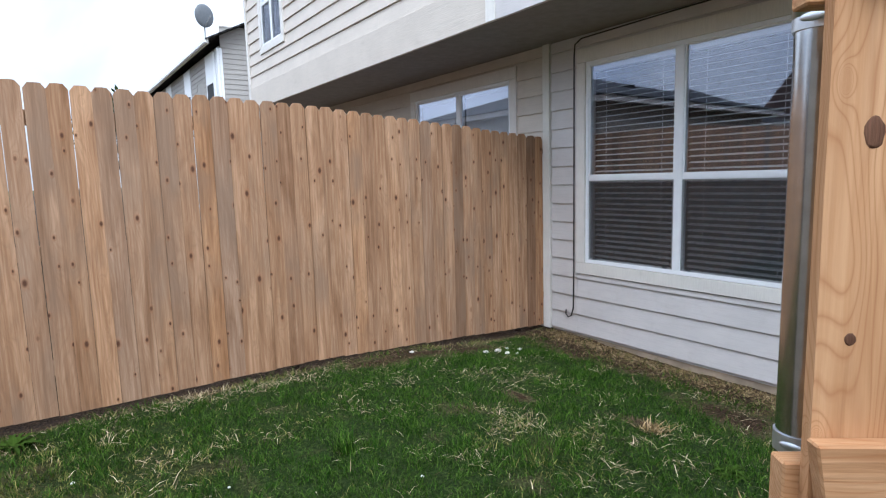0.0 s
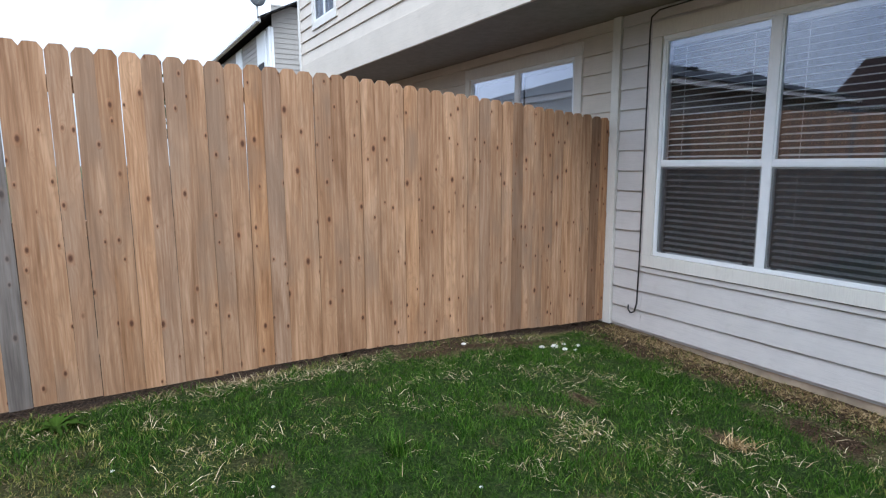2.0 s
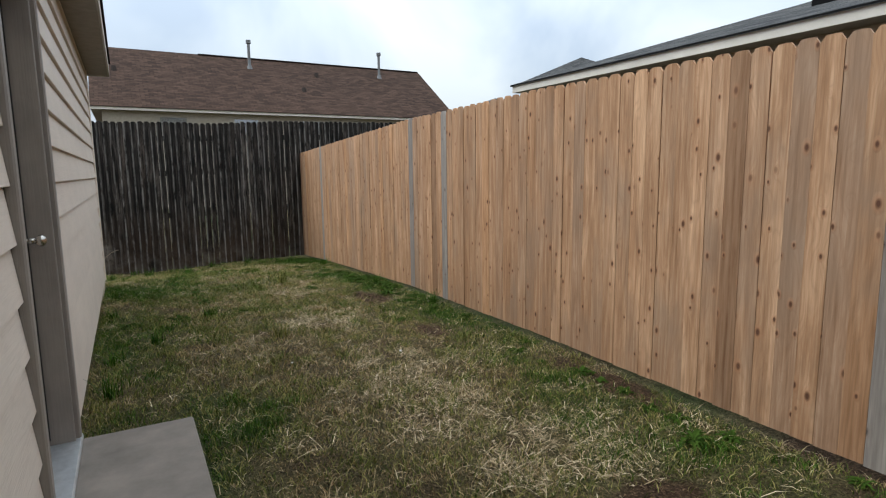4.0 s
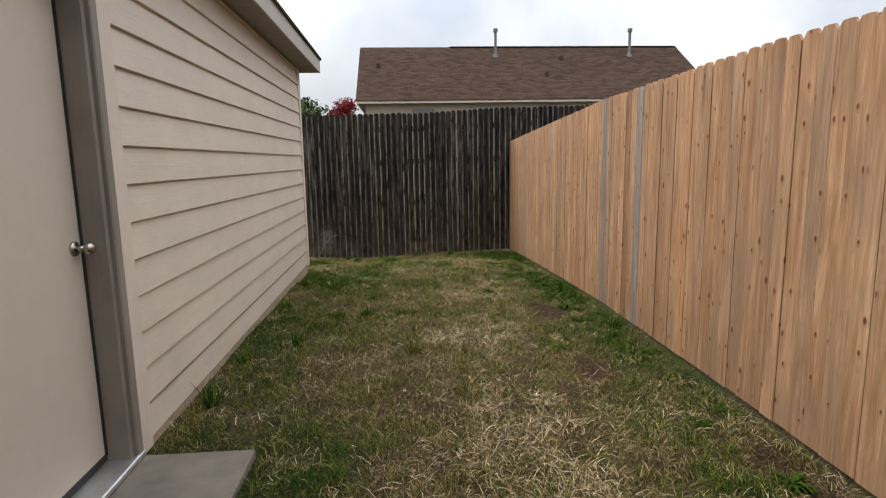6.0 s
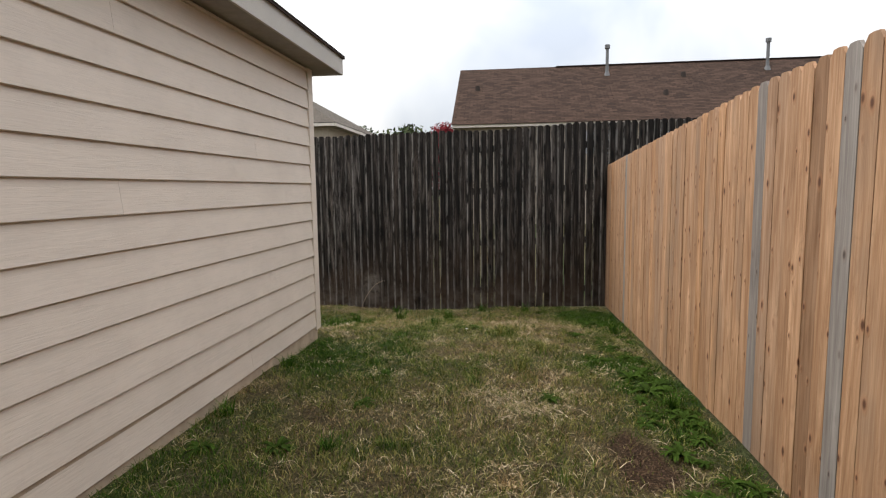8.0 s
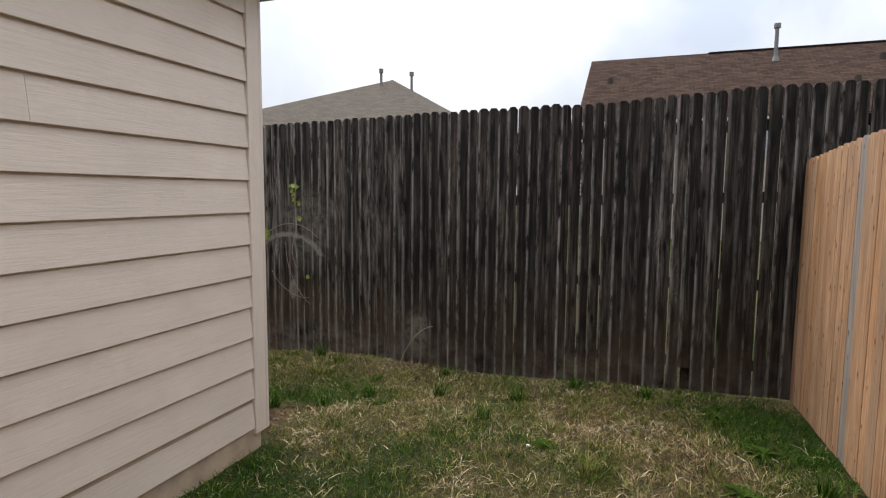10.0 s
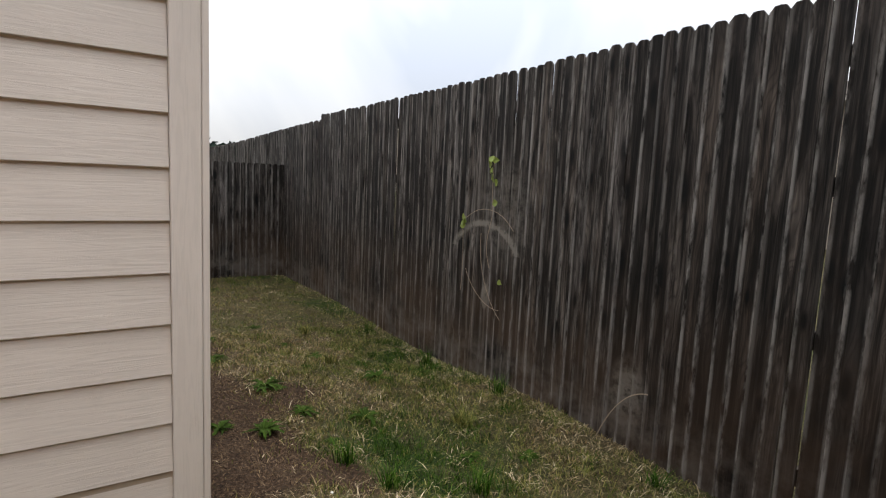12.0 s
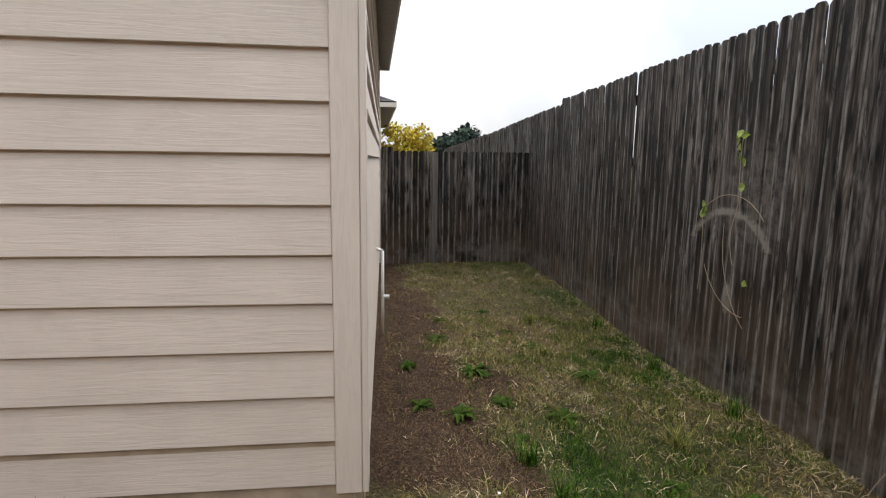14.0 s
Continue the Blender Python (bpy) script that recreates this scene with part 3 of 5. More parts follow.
# ---------- the lie of the ground ----------
LIE = [(4.3, -3.95, -0.04), (4.3, -1.4, 0.10), (4.3, 0.0, 0.10), (4.3, 1.6, 0.13), (4.3, 4, 0.17), (4.3, 6.5, 0.165), (4.3, 9, 0.08), (4.3, 11.2, -0.02),
       (1.05, 3.7, 0.24), (1.05, 5.5, 0.24), (1.05, 7.2, 0.22), (1.05, 8.7, 0.16), (2.7, 5, 0.22), (3.5, 11.2, -0.03), (1.8, 11.2, -0.09), (-1.5, 11.2, -0.15),
       (-5.8, 11.2, -0.11), (-5.8, 10.2, -0.1), (-8, 10, -0.12), (-0.45, 9.5, 0.0), (0.1, 9.95, -0.04), (-3, 9.2, -0.07), (-6, 9, -0.12), (2.7, -3.9, -0.08), (1.2, -3.9, -0.1), (0.3, 0.2, 0.08),
       (2.5, 1.5, 0.17), (0, -2, 0.0), (6.5, 2, 0.1), (8, 12, -0.05), (8, -4, -0.03), (-3, 3, 0.1), (2.5, 8.5, 0.14)]
LX = np.array([p[0] for p in LIE])
LY = np.array([p[1] for p in LIE])
LZ = np.array([p[2] for p in LIE])


def ground_z(x, y):
    x, y = np.asarray(x, float), np.asarray(y, float)
    d = (x[..., None] - LX) ** 2 + (y[..., None] - LY) ** 2 + 0.12
    w = d ** -1.6
    return (w * LZ).sum(-1) / w.sum(-1)


def gz(x, y):
    return float(ground_z(np.array([x]), np.array([y]))[0])


def green_amount(x, y):
    """1 where the lawn is lush, 0 where it is dry or bare."""
    out = []
    for a, b in zip(x, y):
        n = noise.noise(Vector((a * 0.8, b * 0.8, 3.1))) + 0.5 * noise.noise(Vector((a * 2.3, b * 2.3, 7.7)))
        v = 0.42 + 0.42 * n
        v += 0.62 * math.exp(-(((b + 1.7) / 2.0) ** 4)) * (1 if a < 4.2 else 0)
        v += 0.3 * math.exp(-(((a - 4.05) / 0.4) ** 2)) * (1 if b > 4.5 else 0.5)
        v += 0.25 * math.exp(-(((a - 1.3) / 0.4) ** 2)) * (1 if b < 8.7 else 0)
        v += 0.06 * math.exp(-(((b - 11.0) / 0.35) ** 2))
        v += 0.1 * math.exp(-(((a - 2.1) / 0.9) ** 2 + ((b - 8.5) / 1.8) ** 2))
        v += 0.06 * math.exp(-(((a - 0.9) / 1.2) ** 2 + ((b - 10.4) / 0.7) ** 2))
        v += 0.4 * math.exp(-(((a - 3.8) / 0.6) ** 2 + ((b - 1.3) / 0.9) ** 2))
        v -= 0.25 * math.exp(-(((a - 2.7) / 0.9) ** 2 + ((b - 4.0) / 1.6) ** 2))
        v -= 0.5 * math.exp(-(((b - 8.95) / 0.45) ** 2)) * (1 if a < 0.9 else 0)
        out.append(max(v, 0.34))
    return np.array(out)


def axis(lo, hi, step, far):
    a = list(np.arange(lo, hi + step / 2, step))
    left = [lo - 2 ** i * 1.2 for i in range(far, -1, -1)]
    right = [a[-1] + 2 ** i * 1.2 for i in range(far + 1)]
    return np.array(left + a + right)


def patch_noise(x, y, freq, seed):
    """Smooth value noise between 0 and 1."""
    x, y = np.asarray(x, float) * freq + 500, np.asarray(y, float) * freq + 500
    lat = np.random.RandomState(seed).uniform(0, 1, (256, 256))
    i, j = np.floor(x).astype(int), np.floor(y).astype(int)
    u, v = x - i, y - j
    u, v = u * u * (3 - 2 * u), v * v * (3 - 2 * v)
    at = lambda a, b: lat[a % 256, b % 256]
    return (at(i, j) * (1 - u) + at(i + 1, j) * u) * (1 - v) + (at(i, j + 1) * (1 - u) + at(i + 1, j + 1) * u) * v


def spots(x, y, places, seed):
    """How far points lie inside rough patches given as x, y, half widths."""
    out = np.zeros(np.shape(x))
    for a, b, rx, ry in places:
        out = np.maximum(out, 1.35 - np.hypot((x - a) / rx, (y - b) / ry))
    return np.clip(out * 1.2 + (patch_noise(x, y, 6, seed) - 0.5) * 1.1, 0, 1) * (out > -0.3)


BARE = [(3.72, 6.3, 0.16, 0.35), (3.25, 2.0, 0.26, 0.2), (4.12, 3.1, 0.14, 0.6), (4.1, 1.2, 0.15, 0.5), (-0.5, 9.15, 1.1, 0.3), (0.35, 9.12, 0.6, 0.36), (-0.6, 9.6, 0.35, 0.18), (0.65, 9.45, 0.3, 0.2), (-2.6, 9.15, 1.3, 0.3),
        (3.0, -2.4, 0.12, 0.09), (2.1, -3.35, 0.4, 0.2), (2.3, -2.75, 0.14, 0.09), (3.6, -3.6, 0.5, 0.18), (4.12, -2.3, 0.14, 0.9), (3.62, 4.7, 0.16, 0.22)]
STRAWY = [(2.95, 3.7, 0.5, 0.7), (2.9, 3.1, 0.4, 0.35), (3.3, 2.6, 0.5, 0.4), (3.1, 7.2, 0.35, 0.4), (2.9, 5.6, 0.4, 0.5), (4.15, -1.0, 0.12, 1.2)]


def build_ground():
    xs, ys = axis(-7, 9, 0.1, 10), axis(-5, 13, 0.1, 10)
    X, Y = np.meshgrid(xs, ys, indexing="ij")
    Z = ground_z(X, Y)
    rr = np.random.RandomState(4)
    inner = (X > -7) & (X < 9) & (Y > -5) & (Y < 13)
    Z = Z + np.where(inner, rr.uniform(-0.008, 0.008, X.shape), 0)
    far = np.clip((np.hypot(X - 1, Y - 4) - 14) / 10, 0, 1)
    Z = Z * (1 - far)
    nx, ny = X.shape
    verts = np.stack([X, Y, Z], -1).reshape(-1, 3).tolist()
    faces = [(i * ny + j, (i + 1) * ny + j, (i + 1) * ny + j + 1, i * ny + j + 1) for i in range(nx - 1) for j in range(ny - 1)]
    g = raw_mesh("ground", verts, faces, M_GROUND, None, "patchy lawn soil and thatch", "structure")
    smooth(g)
    at = g.data.attributes.new("cover", "FLOAT", "POINT")
    cov = green_amount(X.ravel(), Y.ravel())
    dirt = ((Y < -3.6) | ((X > 4.29) & (Y < 2)) | ((X < 0.85) & (Y > 8.7) & (Y < 9.15 + 0.1 * np.sin(X * 5)))).ravel()
    at.data.foreach_set("value", np.clip(np.where(dirt, 0.0, cov) * (1 - 0.95 * spots(X.ravel(), Y.ravel(), BARE, 31)), 0, 1).astype(np.float32))


build_ground()

# ---------- garage ----------
GX, GY0, GY1 = 1.055, 1.3, 8.72
G_LAP, G_FOOT, G_TOP = 0.178, 0.299, 2.82
DOOR_Y0, DOOR_Y1, DOOR_TOP = 2.68, 3.60, 2.37


def build_garage():
    # the long wall: local x runs along +y of the place, outside is +x
    wl_ = thing("wall_garage_east", (GX, 0, 0), "tan lap sided garage wall", "wall", kind="structure", rz=90)
    hole = (DOOR_Y0 - 0.12, DOOR_Y1 + 0.12, 0.0, DOOR_TOP + 0.12)
    part("sheathing", grid_wall(bmesh.new(), GY0, GY1 - 0.03, 0.2, G_TOP, [(DOOR_Y0 - 0.02, DOOR_Y1 + 0.02, 0.0, DOOR_TOP + 0.02)], 0.0, 0.12), M_SID_G, wl_)
    part("foundation", grid_wall(bmesh.new(), GY0, GY1 - 0.035, -0.4, 0.196, [], 0.005, 0.14), M_FOUND, wl_)
    part("foundation", grid_wall(bmesh.new(), GY0, GY1 - 0.035, 0.2, 0.297, [(DOOR_Y0 - 0.1, DOOR_Y1 + 0.1, 0.1, 0.5)], -0.006, -0.001), M_FOUND, wl_)
    hole = (DOOR_Y0 - 0.087, DOOR_Y1 + 0.22, 0.0, DOOR_TOP + 0.15)
    lap_siding(wl_, GY0 + 0.1, GY1 - 0.1, G_FOOT, G_TOP, [hole], G_LAP, M_SID_G, seed=5)
    part("corner_trim", box(GY1 - 0.099, GY1, -0.026, -0.002, 0.262, G_TOP, 0.003), M_TRIM_G, wl_, "tan corner trim board")
    part("corner_trim", box(GY0, GY0 + 0.099, -0.026, -0.002, 0.262, G_TOP, 0.003), M_TRIM_G, wl_)
    # end wall, a touch out of square; local x runs along -x, outside +y
    we = thing("wall_garage_north", (GX, GY1, 0), "tan lap sided garage end wall", "wall", kind="structure", rz=180 - 1.0)
    LEN = 6.35
    part("sheathing", grid_wall(bmesh.new(), 0.03, LEN, -0.3, G_TOP, [], 0.0, 0.12), M_SID_G, we)
    lap_siding(we, 0.1, LEN - 0.1, G_FOOT, G_TOP, [], G_LAP, M_SID_G, seed=9)
    part("foundation", box(0.03, LEN, -0.006, -0.001, -0.3, 0.297), M_FOUND, we)
    part("corner_trim", box(-0.024, 0.098, -0.026, -0.002, 0.262, G_TOP, 0.003), M_TRIM_G, we)
    part("corner_trim", box(LEN - 0.1, LEN, -0.026, -0.002, 0.0, G_TOP, 0.003), M_TRIM_G, we)
    # the far and near walls that close it
    xf = GX - LEN
    bm = bmesh.new()
    box_bm(bm, xf, xf + 0.12, GY0, GY1 - 0.02, -0.3, G_TOP)
    box_bm(bm, xf + 0.13, GX - 0.13, GY0, GY0 + 0.12, -0.3, G_TOP)
    part("wall_garage_back", bm, M_SID_G, None, "plain garage wall", None, "structure")
    # roof: hip with eaves
    o = 0.26
    x0, x1, y0, y1 = xf - o, GX + o, GY0 - o, GY1 + o + 0.02
    z0, zs = G_TOP + 0.004, 3.02
    roof = thing("garage_roof", (0, 0, 0), "hip roof with tan fascia and dark soffit", "roof", kind="structure")
    bm = bmesh.new()
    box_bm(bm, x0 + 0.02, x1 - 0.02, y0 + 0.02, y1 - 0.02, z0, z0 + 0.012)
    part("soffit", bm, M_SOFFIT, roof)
    for a in ((x1 - 0.02, x1, y0, y1), (x0, x0 + 0.02, y0, y1), (x0 + 0.02, x1 - 0.02, y1 - 0.02, y1), (x0 + 0.02, x1 - 0.02, y0, y0 + 0.02)):
        part("fascia", box(*a, z0 - 0.012, zs - 0.02, 0.002), M_FASCIA, roof)
    hip_roof(roof, x0 - 0.02, x1 + 0.02, y0 - 0.02, y1 + 0.02, zs - 0.018, 0.4, M_SHG_BROWN)
    # door
    d = thing("door_1", (GX, 0, 0), "closed cream painted steel side door of the garage", "door", kind="structure", rz=90)
    part("door_leaf", box(DOOR_Y0 + 0.01, DOOR_Y1 - 0.008, 0.088, 0.118, 0.335, DOOR_TOP - 0.005, 0.002), M_DOOR, d)
    for a, b in ((DOOR_Y0 - 0.115, DOOR_Y0), (DOOR_Y1, DOOR_Y1 + 0.115)):
        near = DOOR_Y1 if a > DOOR_Y0 else DOOR_Y0 - 0.03
        part("door_frame", box(near, near + 0.03, -0.018, 0.11, 0.27, DOOR_TOP, 0.003), M_CASING, d, "weathered brown-grey door jamb")
        lo, hi = (DOOR_Y1 + 0.031, DOOR_Y1 + 0.085) if a > DOOR_Y0 else (DOOR_Y0 - 0.085, DOOR_Y0 - 0.031)
        part("brickmould", box(lo, hi, -0.04, -0.002, 0.262, DOOR_TOP + 0.03, 0.006), M_CASING, d)
        lo, hi = (DOOR_Y1 + 0.087, DOOR_Y1 + 0.218) if a > DOOR_Y0 else (DOOR_Y0 - 0.218, DOOR_Y0 - 0.087)
        if a > DOOR_Y0:
            part("trim_board", box(lo, hi, -0.026, -0.002, 0.255, DOOR_TOP + 0.14, 0.003), M_TRIM_G, d)
    part("door_frame", box(DOOR_Y0 - 0.03, DOOR_Y1 + 0.03, -0.018, 0.11, DOOR_TOP, DOOR_TOP + 0.03, 0.003), M_CASING, d)
    part("trim_board", box(DOOR_Y0 - 0.085, DOOR_Y1 + 0.085, -0.026, -0.002, DOOR_TOP + 0.033, DOOR_TOP + 0.14, 0.003), M_TRIM_G, d)
    part("weather_strip", box(DOOR_Y0 + 0.001, DOOR_Y0 + 0.009, 0.078, 0.087, 0.33, DOOR_TOP), M_BLACK, d)
    part("weather_strip", box(DOOR_Y1 - 0.008, DOOR_Y1 - 0.001, 0.078, 0.087, 0.33, DOOR_TOP), M_BLACK, d)
    part("door_sweep", box(DOOR_Y0 + 0.002, DOOR_Y1 - 0.002, 0.084, 0.12, 0.305, 0.334), M_BLACK, d)
    part("threshold", box(DOOR_Y0 - 0.09, DOOR_Y1 + 0.09, -0.045, 0.125, 0.272, 0.302, 0.006), M_STRAP, d, "aluminium door threshold")
    bm = bmesh.new()
    ky, kz = DOOR_Y1 - 0.06, 1.29
    tube(bm, (ky, 0.088, kz), (ky, 0.078, kz), 0.032, 0.03, 20)
    tube(bm, (ky, 0.078, kz), (ky, 0.045, kz), 0.012, 0.014, 14)
    bmesh.ops.create_uvsphere(bm, u_segments=18, v_segments=10, radius=0.027, matrix=Matrix.Translation((ky, 0.024, kz)) @ Matrix.Diagonal((1, 0.8, 1, 1)))
    smooth(part("door_handle", bm, M_NICKEL, d, "satin nickel round knob"))


def hip_roof(parent, x0, x1, y0, y1, z, slope, mat, t=0.03, apex=None, gable=None, name="roof_slope"):
    """Slopes with a thickness, each its own face set; gable: 'x' when the ridge runs along x with gable ends."""
    w, l = x1 - x0, y1 - y0
    if apex:
        tops = [apex, apex]
    elif gable == "x":
        zt = z + l / 2 * slope
        tops = [(x0, (y0 + y1) / 2, zt), (x1, (y0 + y1) / 2, zt)]
    elif w >= l:
        zt = z + l / 2 * slope
        tops = [(x0 + l / 2, (y0 + y1) / 2, zt), (x1 - l / 2, (y0 + y1) / 2, zt)]
    else:
        zt = z + w / 2 * slope
        tops = [((x0 + x1) / 2, y0 + w / 2, zt), ((x0 + x1) / 2, y1 - w / 2, zt)]
    a, b, c, d = (x0, y0, z), (x1, y0, z), (x1, y1, z), (x0, y1, z)
    p, q = tops
    if apex:
        polys = [[a, b, p], [b, c, p], [c, d, p], [d, a, p]]
    elif w >= l or gable == "x":
        polys = [[a, b, q, p], [c, d, p, q]] + ([] if gable else [[b, c, q], [d, a, p]])
    else:
        polys = [[a, b, p], [b, c, q, p], [c, d, q], [d, a, p, q]]
    bm = bmesh.new()
    uv = bm.loops.layers.uv.new("UVMap")
    for poly in polys:
        vs = [bm.verts.new(v) for v in poly]
        lo = [bm.verts.new((v[0], v[1], v[2] - t)) for v in poly]
        faces = [bm.faces.new(vs)] + [bm.faces.new((vs[i], lo[i], lo[(i + 1) % len(vs)], vs[(i + 1) % len(vs)])) for i in range(len(vs))] + [bm.faces.new(lo[::-1])]
        e = (Vector(poly[1]) - Vector(poly[0])).normalized()
        nrm = (Vector(poly[1]) - Vector(poly[0])).cross(Vector(poly[2]) - Vector(poly[1])).normalized()
        up = nrm.cross(e)
        for f in faces:
            for lp in f.loops:
                r = lp.vert.co - Vector(poly[0])
                lp[uv].uv = (r.dot(e), r.dot(up))
    return part(name, bm, mat, parent)


build_garage()
slab = part("stoop_slab", box(GX - 0.0 + 0.012, 1.605, 2.45, 3.7, 0.05, 0.268, 0.008), M_CONC, None, "weathered concrete stoop slab in the grass before the door")
tagged(slab, category="slab")

# ---------- the row house ----------
HY, H_LAP, H_FOOT, H_TOP = -3.95, 0.178, 0.006, 2.78
UY, U_END = -2.9, 10.15
PARTY = 4.25


def build_house():
    # local x runs along -x of the place when turned by 180; outside is +y
    W = thing("wall_house_ground_floor", (0, HY, 0), "greige lap sided house wall", "wall", kind="structure", rz=180)
    win = (-3.77, -1.91, 0.70, 2.53)
    part("sheathing", grid_wall(bmesh.new(), -PARTY + 0.04, 6.0, -0.02, H_TOP, [win], 0.0, 0.12), M_SID_H, W)
    lap_siding(W, -PARTY + 0.05, 6.0, H_FOOT, H_TOP, [(win[0] - 0.1, win[1] + 0.1, win[2] - 0.108, win[3] + 0.12)], H_LAP, M_SID_H, seed=3)
    part("foundation", box(-PARTY + 0.04, 6.0, 0.012, 0.3, -0.5, -0.022), M_FOUND, W)
    window((0, HY, 0), 180, *win[:2], win[2], win[3], "large four-pane white vinyl window with cream trim", "window_1")
    part("trim", box(PARTY - 0.04, PARTY + 0.05, HY, HY + 0.035, -0.02, H_TOP, 0.003), M_TRIM_H, None, "cream vertical trim board", None, "structure")
    L = thing("wall_house_neighbour_floor", (0, HY, 0), "cream lap sided wall of the next unit", "wall", kind="structure", rz=180)
    wl2 = (-6.62, -4.78, 0.72, 2.53)
    part("sheathing", grid_wall(bmesh.new(), -U_END, -PARTY - 0.052, -0.02, H_TOP, [wl2], 0.0, 0.12), M_SID_L, L)
    lap_siding(L, -U_END, -PARTY - 0.052, H_FOOT, H_TOP, [(wl2[0] - 0.1, wl2[1] + 0.1, wl2[2] - 0.108, wl2[3] + 0.12)], H_LAP, M_SID_L, seed=7)
    part("foundation", box(-U_END, -PARTY - 0.052, 0.012, 0.3, -0.5, -0.022), M_FOUND, L)
    window((0, HY, 0), 180, *wl2[:2], wl2[2], wl2[3], "wide white vinyl window with closed pale blinds and cream trim", "window_2", slat_tilt=80, pitch=0.043, mid=False)
    # overhanging upper floor
    U = thing("wall_house_upper_floor", (0, UY, 0), "cream lap sided overhanging upper floor", "wall", kind="structure", rz=180)
    up = (-9.36, -8.5, 3.66, 5.1)
    JX = 3.84
    part("sheathing", grid_wall(bmesh.new(), -U_END, 6.0, H_TOP + 0.004, 6.2, [up], 0.0, 0.12), M_SID_L, U)
    part("band_board", box(-U_END + 0.08, -JX - 0.06, -0.03, -0.002, H_TOP - 0.02, H_TOP + 0.33, 0.003), M_SID_L, U, "wide cream band board")
    part("band_board", box(-JX + 0.06, 6.0, -0.03, -0.002, H_TOP - 0.02, H_TOP + 0.33, 0.003), M_SID_H, U, "wide greige band board")
    part("joint_board", box(-JX - 0.058, -JX + 0.058, -0.036, -0.002, H_TOP - 0.02, 6.2, 0.003), M_TRIM_H, U, "cream vertical trim board")
    lap_siding(U, -U_END + 0.08, -JX - 0.06, H_TOP + 0.332, 6.2, [(up[0] - 0.1, up[1] + 0.1, up[2] - 0.108, up[3] + 0.12)], H_LAP, M_SID_L, seed=11)
    lap_siding(U, -JX + 0.06, 6.0, H_TOP + 0.332, 6.2, [], H_LAP, M_SID_H, seed=12)
    part("corner_trim", box(-U_END - 0.002, -U_END + 0.078, -0.036, -0.002, H_TOP - 0.02, 6.2, 0.003), M_TRIM_H, U)
    window((0, UY, 0), 180, up[0], up[1], up[2], up[3], "upper sash window with white frame", "window_3", slat_tilt=70, mid=True, room=True, blinds=False)
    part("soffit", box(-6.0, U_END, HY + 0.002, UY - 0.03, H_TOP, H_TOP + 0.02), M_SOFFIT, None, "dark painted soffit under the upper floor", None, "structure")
    bm = bmesh.new()
    box_bm(bm, U_END - 0.12, U_END, -12, HY - 0.13, -0.4, 6.2)
    box_bm(bm, U_END - 0.12, U_END, HY - 0.12, UY - 0.13, H_TOP + 0.03, 6.2)
    box_bm(bm, -6.0, -5.88, -12, HY - 0.13, -0.4, 6.2)
    box_bm(bm, -5.8, U_END - 0.13, -12.1, -12, -0.4, 6.2)
    part("wall_house_side", bm, M_SID_L, None, "cream house side wall", None, "structure")
    R = thing("house_roof", (0, 0, 0), "dark shingled roof of the row house", "roof", kind="structure")
    hip_roof(R, -6.4, U_END + 0.4, -12.5, UY + 0.45, 6.35, 0.4, M_SHG_GREY)
    part("fascia", box(-6.4, U_END + 0.4, UY + 0.42, UY + 0.44, 6.17, 6.32), M_FAR_FASCIA, R)
    part("soffit", box(-6.4, U_END + 0.4, UY - 0.1, UY + 0.418, 6.2, 6.215), M_SOFFIT, R)


build_house()

# ---------- cedar fence ----------
FX = 4.3
BASE_Y = [-3.95, -1.4, 0.0, 1.6, 4.0, 6.5, 9.0, 11.2]
BASE_Z = [0.0, 0.15, 0.15, 0.18, 0.215, 0.21, 0.12, 0.012]


def picket_mesh(name, w, h, t, ear, mat, ear2=None):
    e2 = ear2 or ear
    sec = [(0, 0), (w, 0), (w, h - e2), (w - ear, h - 0.002), (w * 0.5, h), (ear, h - 0.002), (0, h - e2)]
    n = len(sec)
    verts = [(x, 0, z) for x, z in sec] + [(x, t, z) for x, z in sec]
    faces = [tuple(range(n)), tuple(reversed(range(n, 2 * n)))] + [(i, i + n, (i + 1) % n + n, (i + 1) % n) for i in range(n)]
    me = bpy.data.meshes.new(name)
    me.from_pydata(verts, [], faces)
    me.materials.append(mat)
    return me


PITCH = 0.112


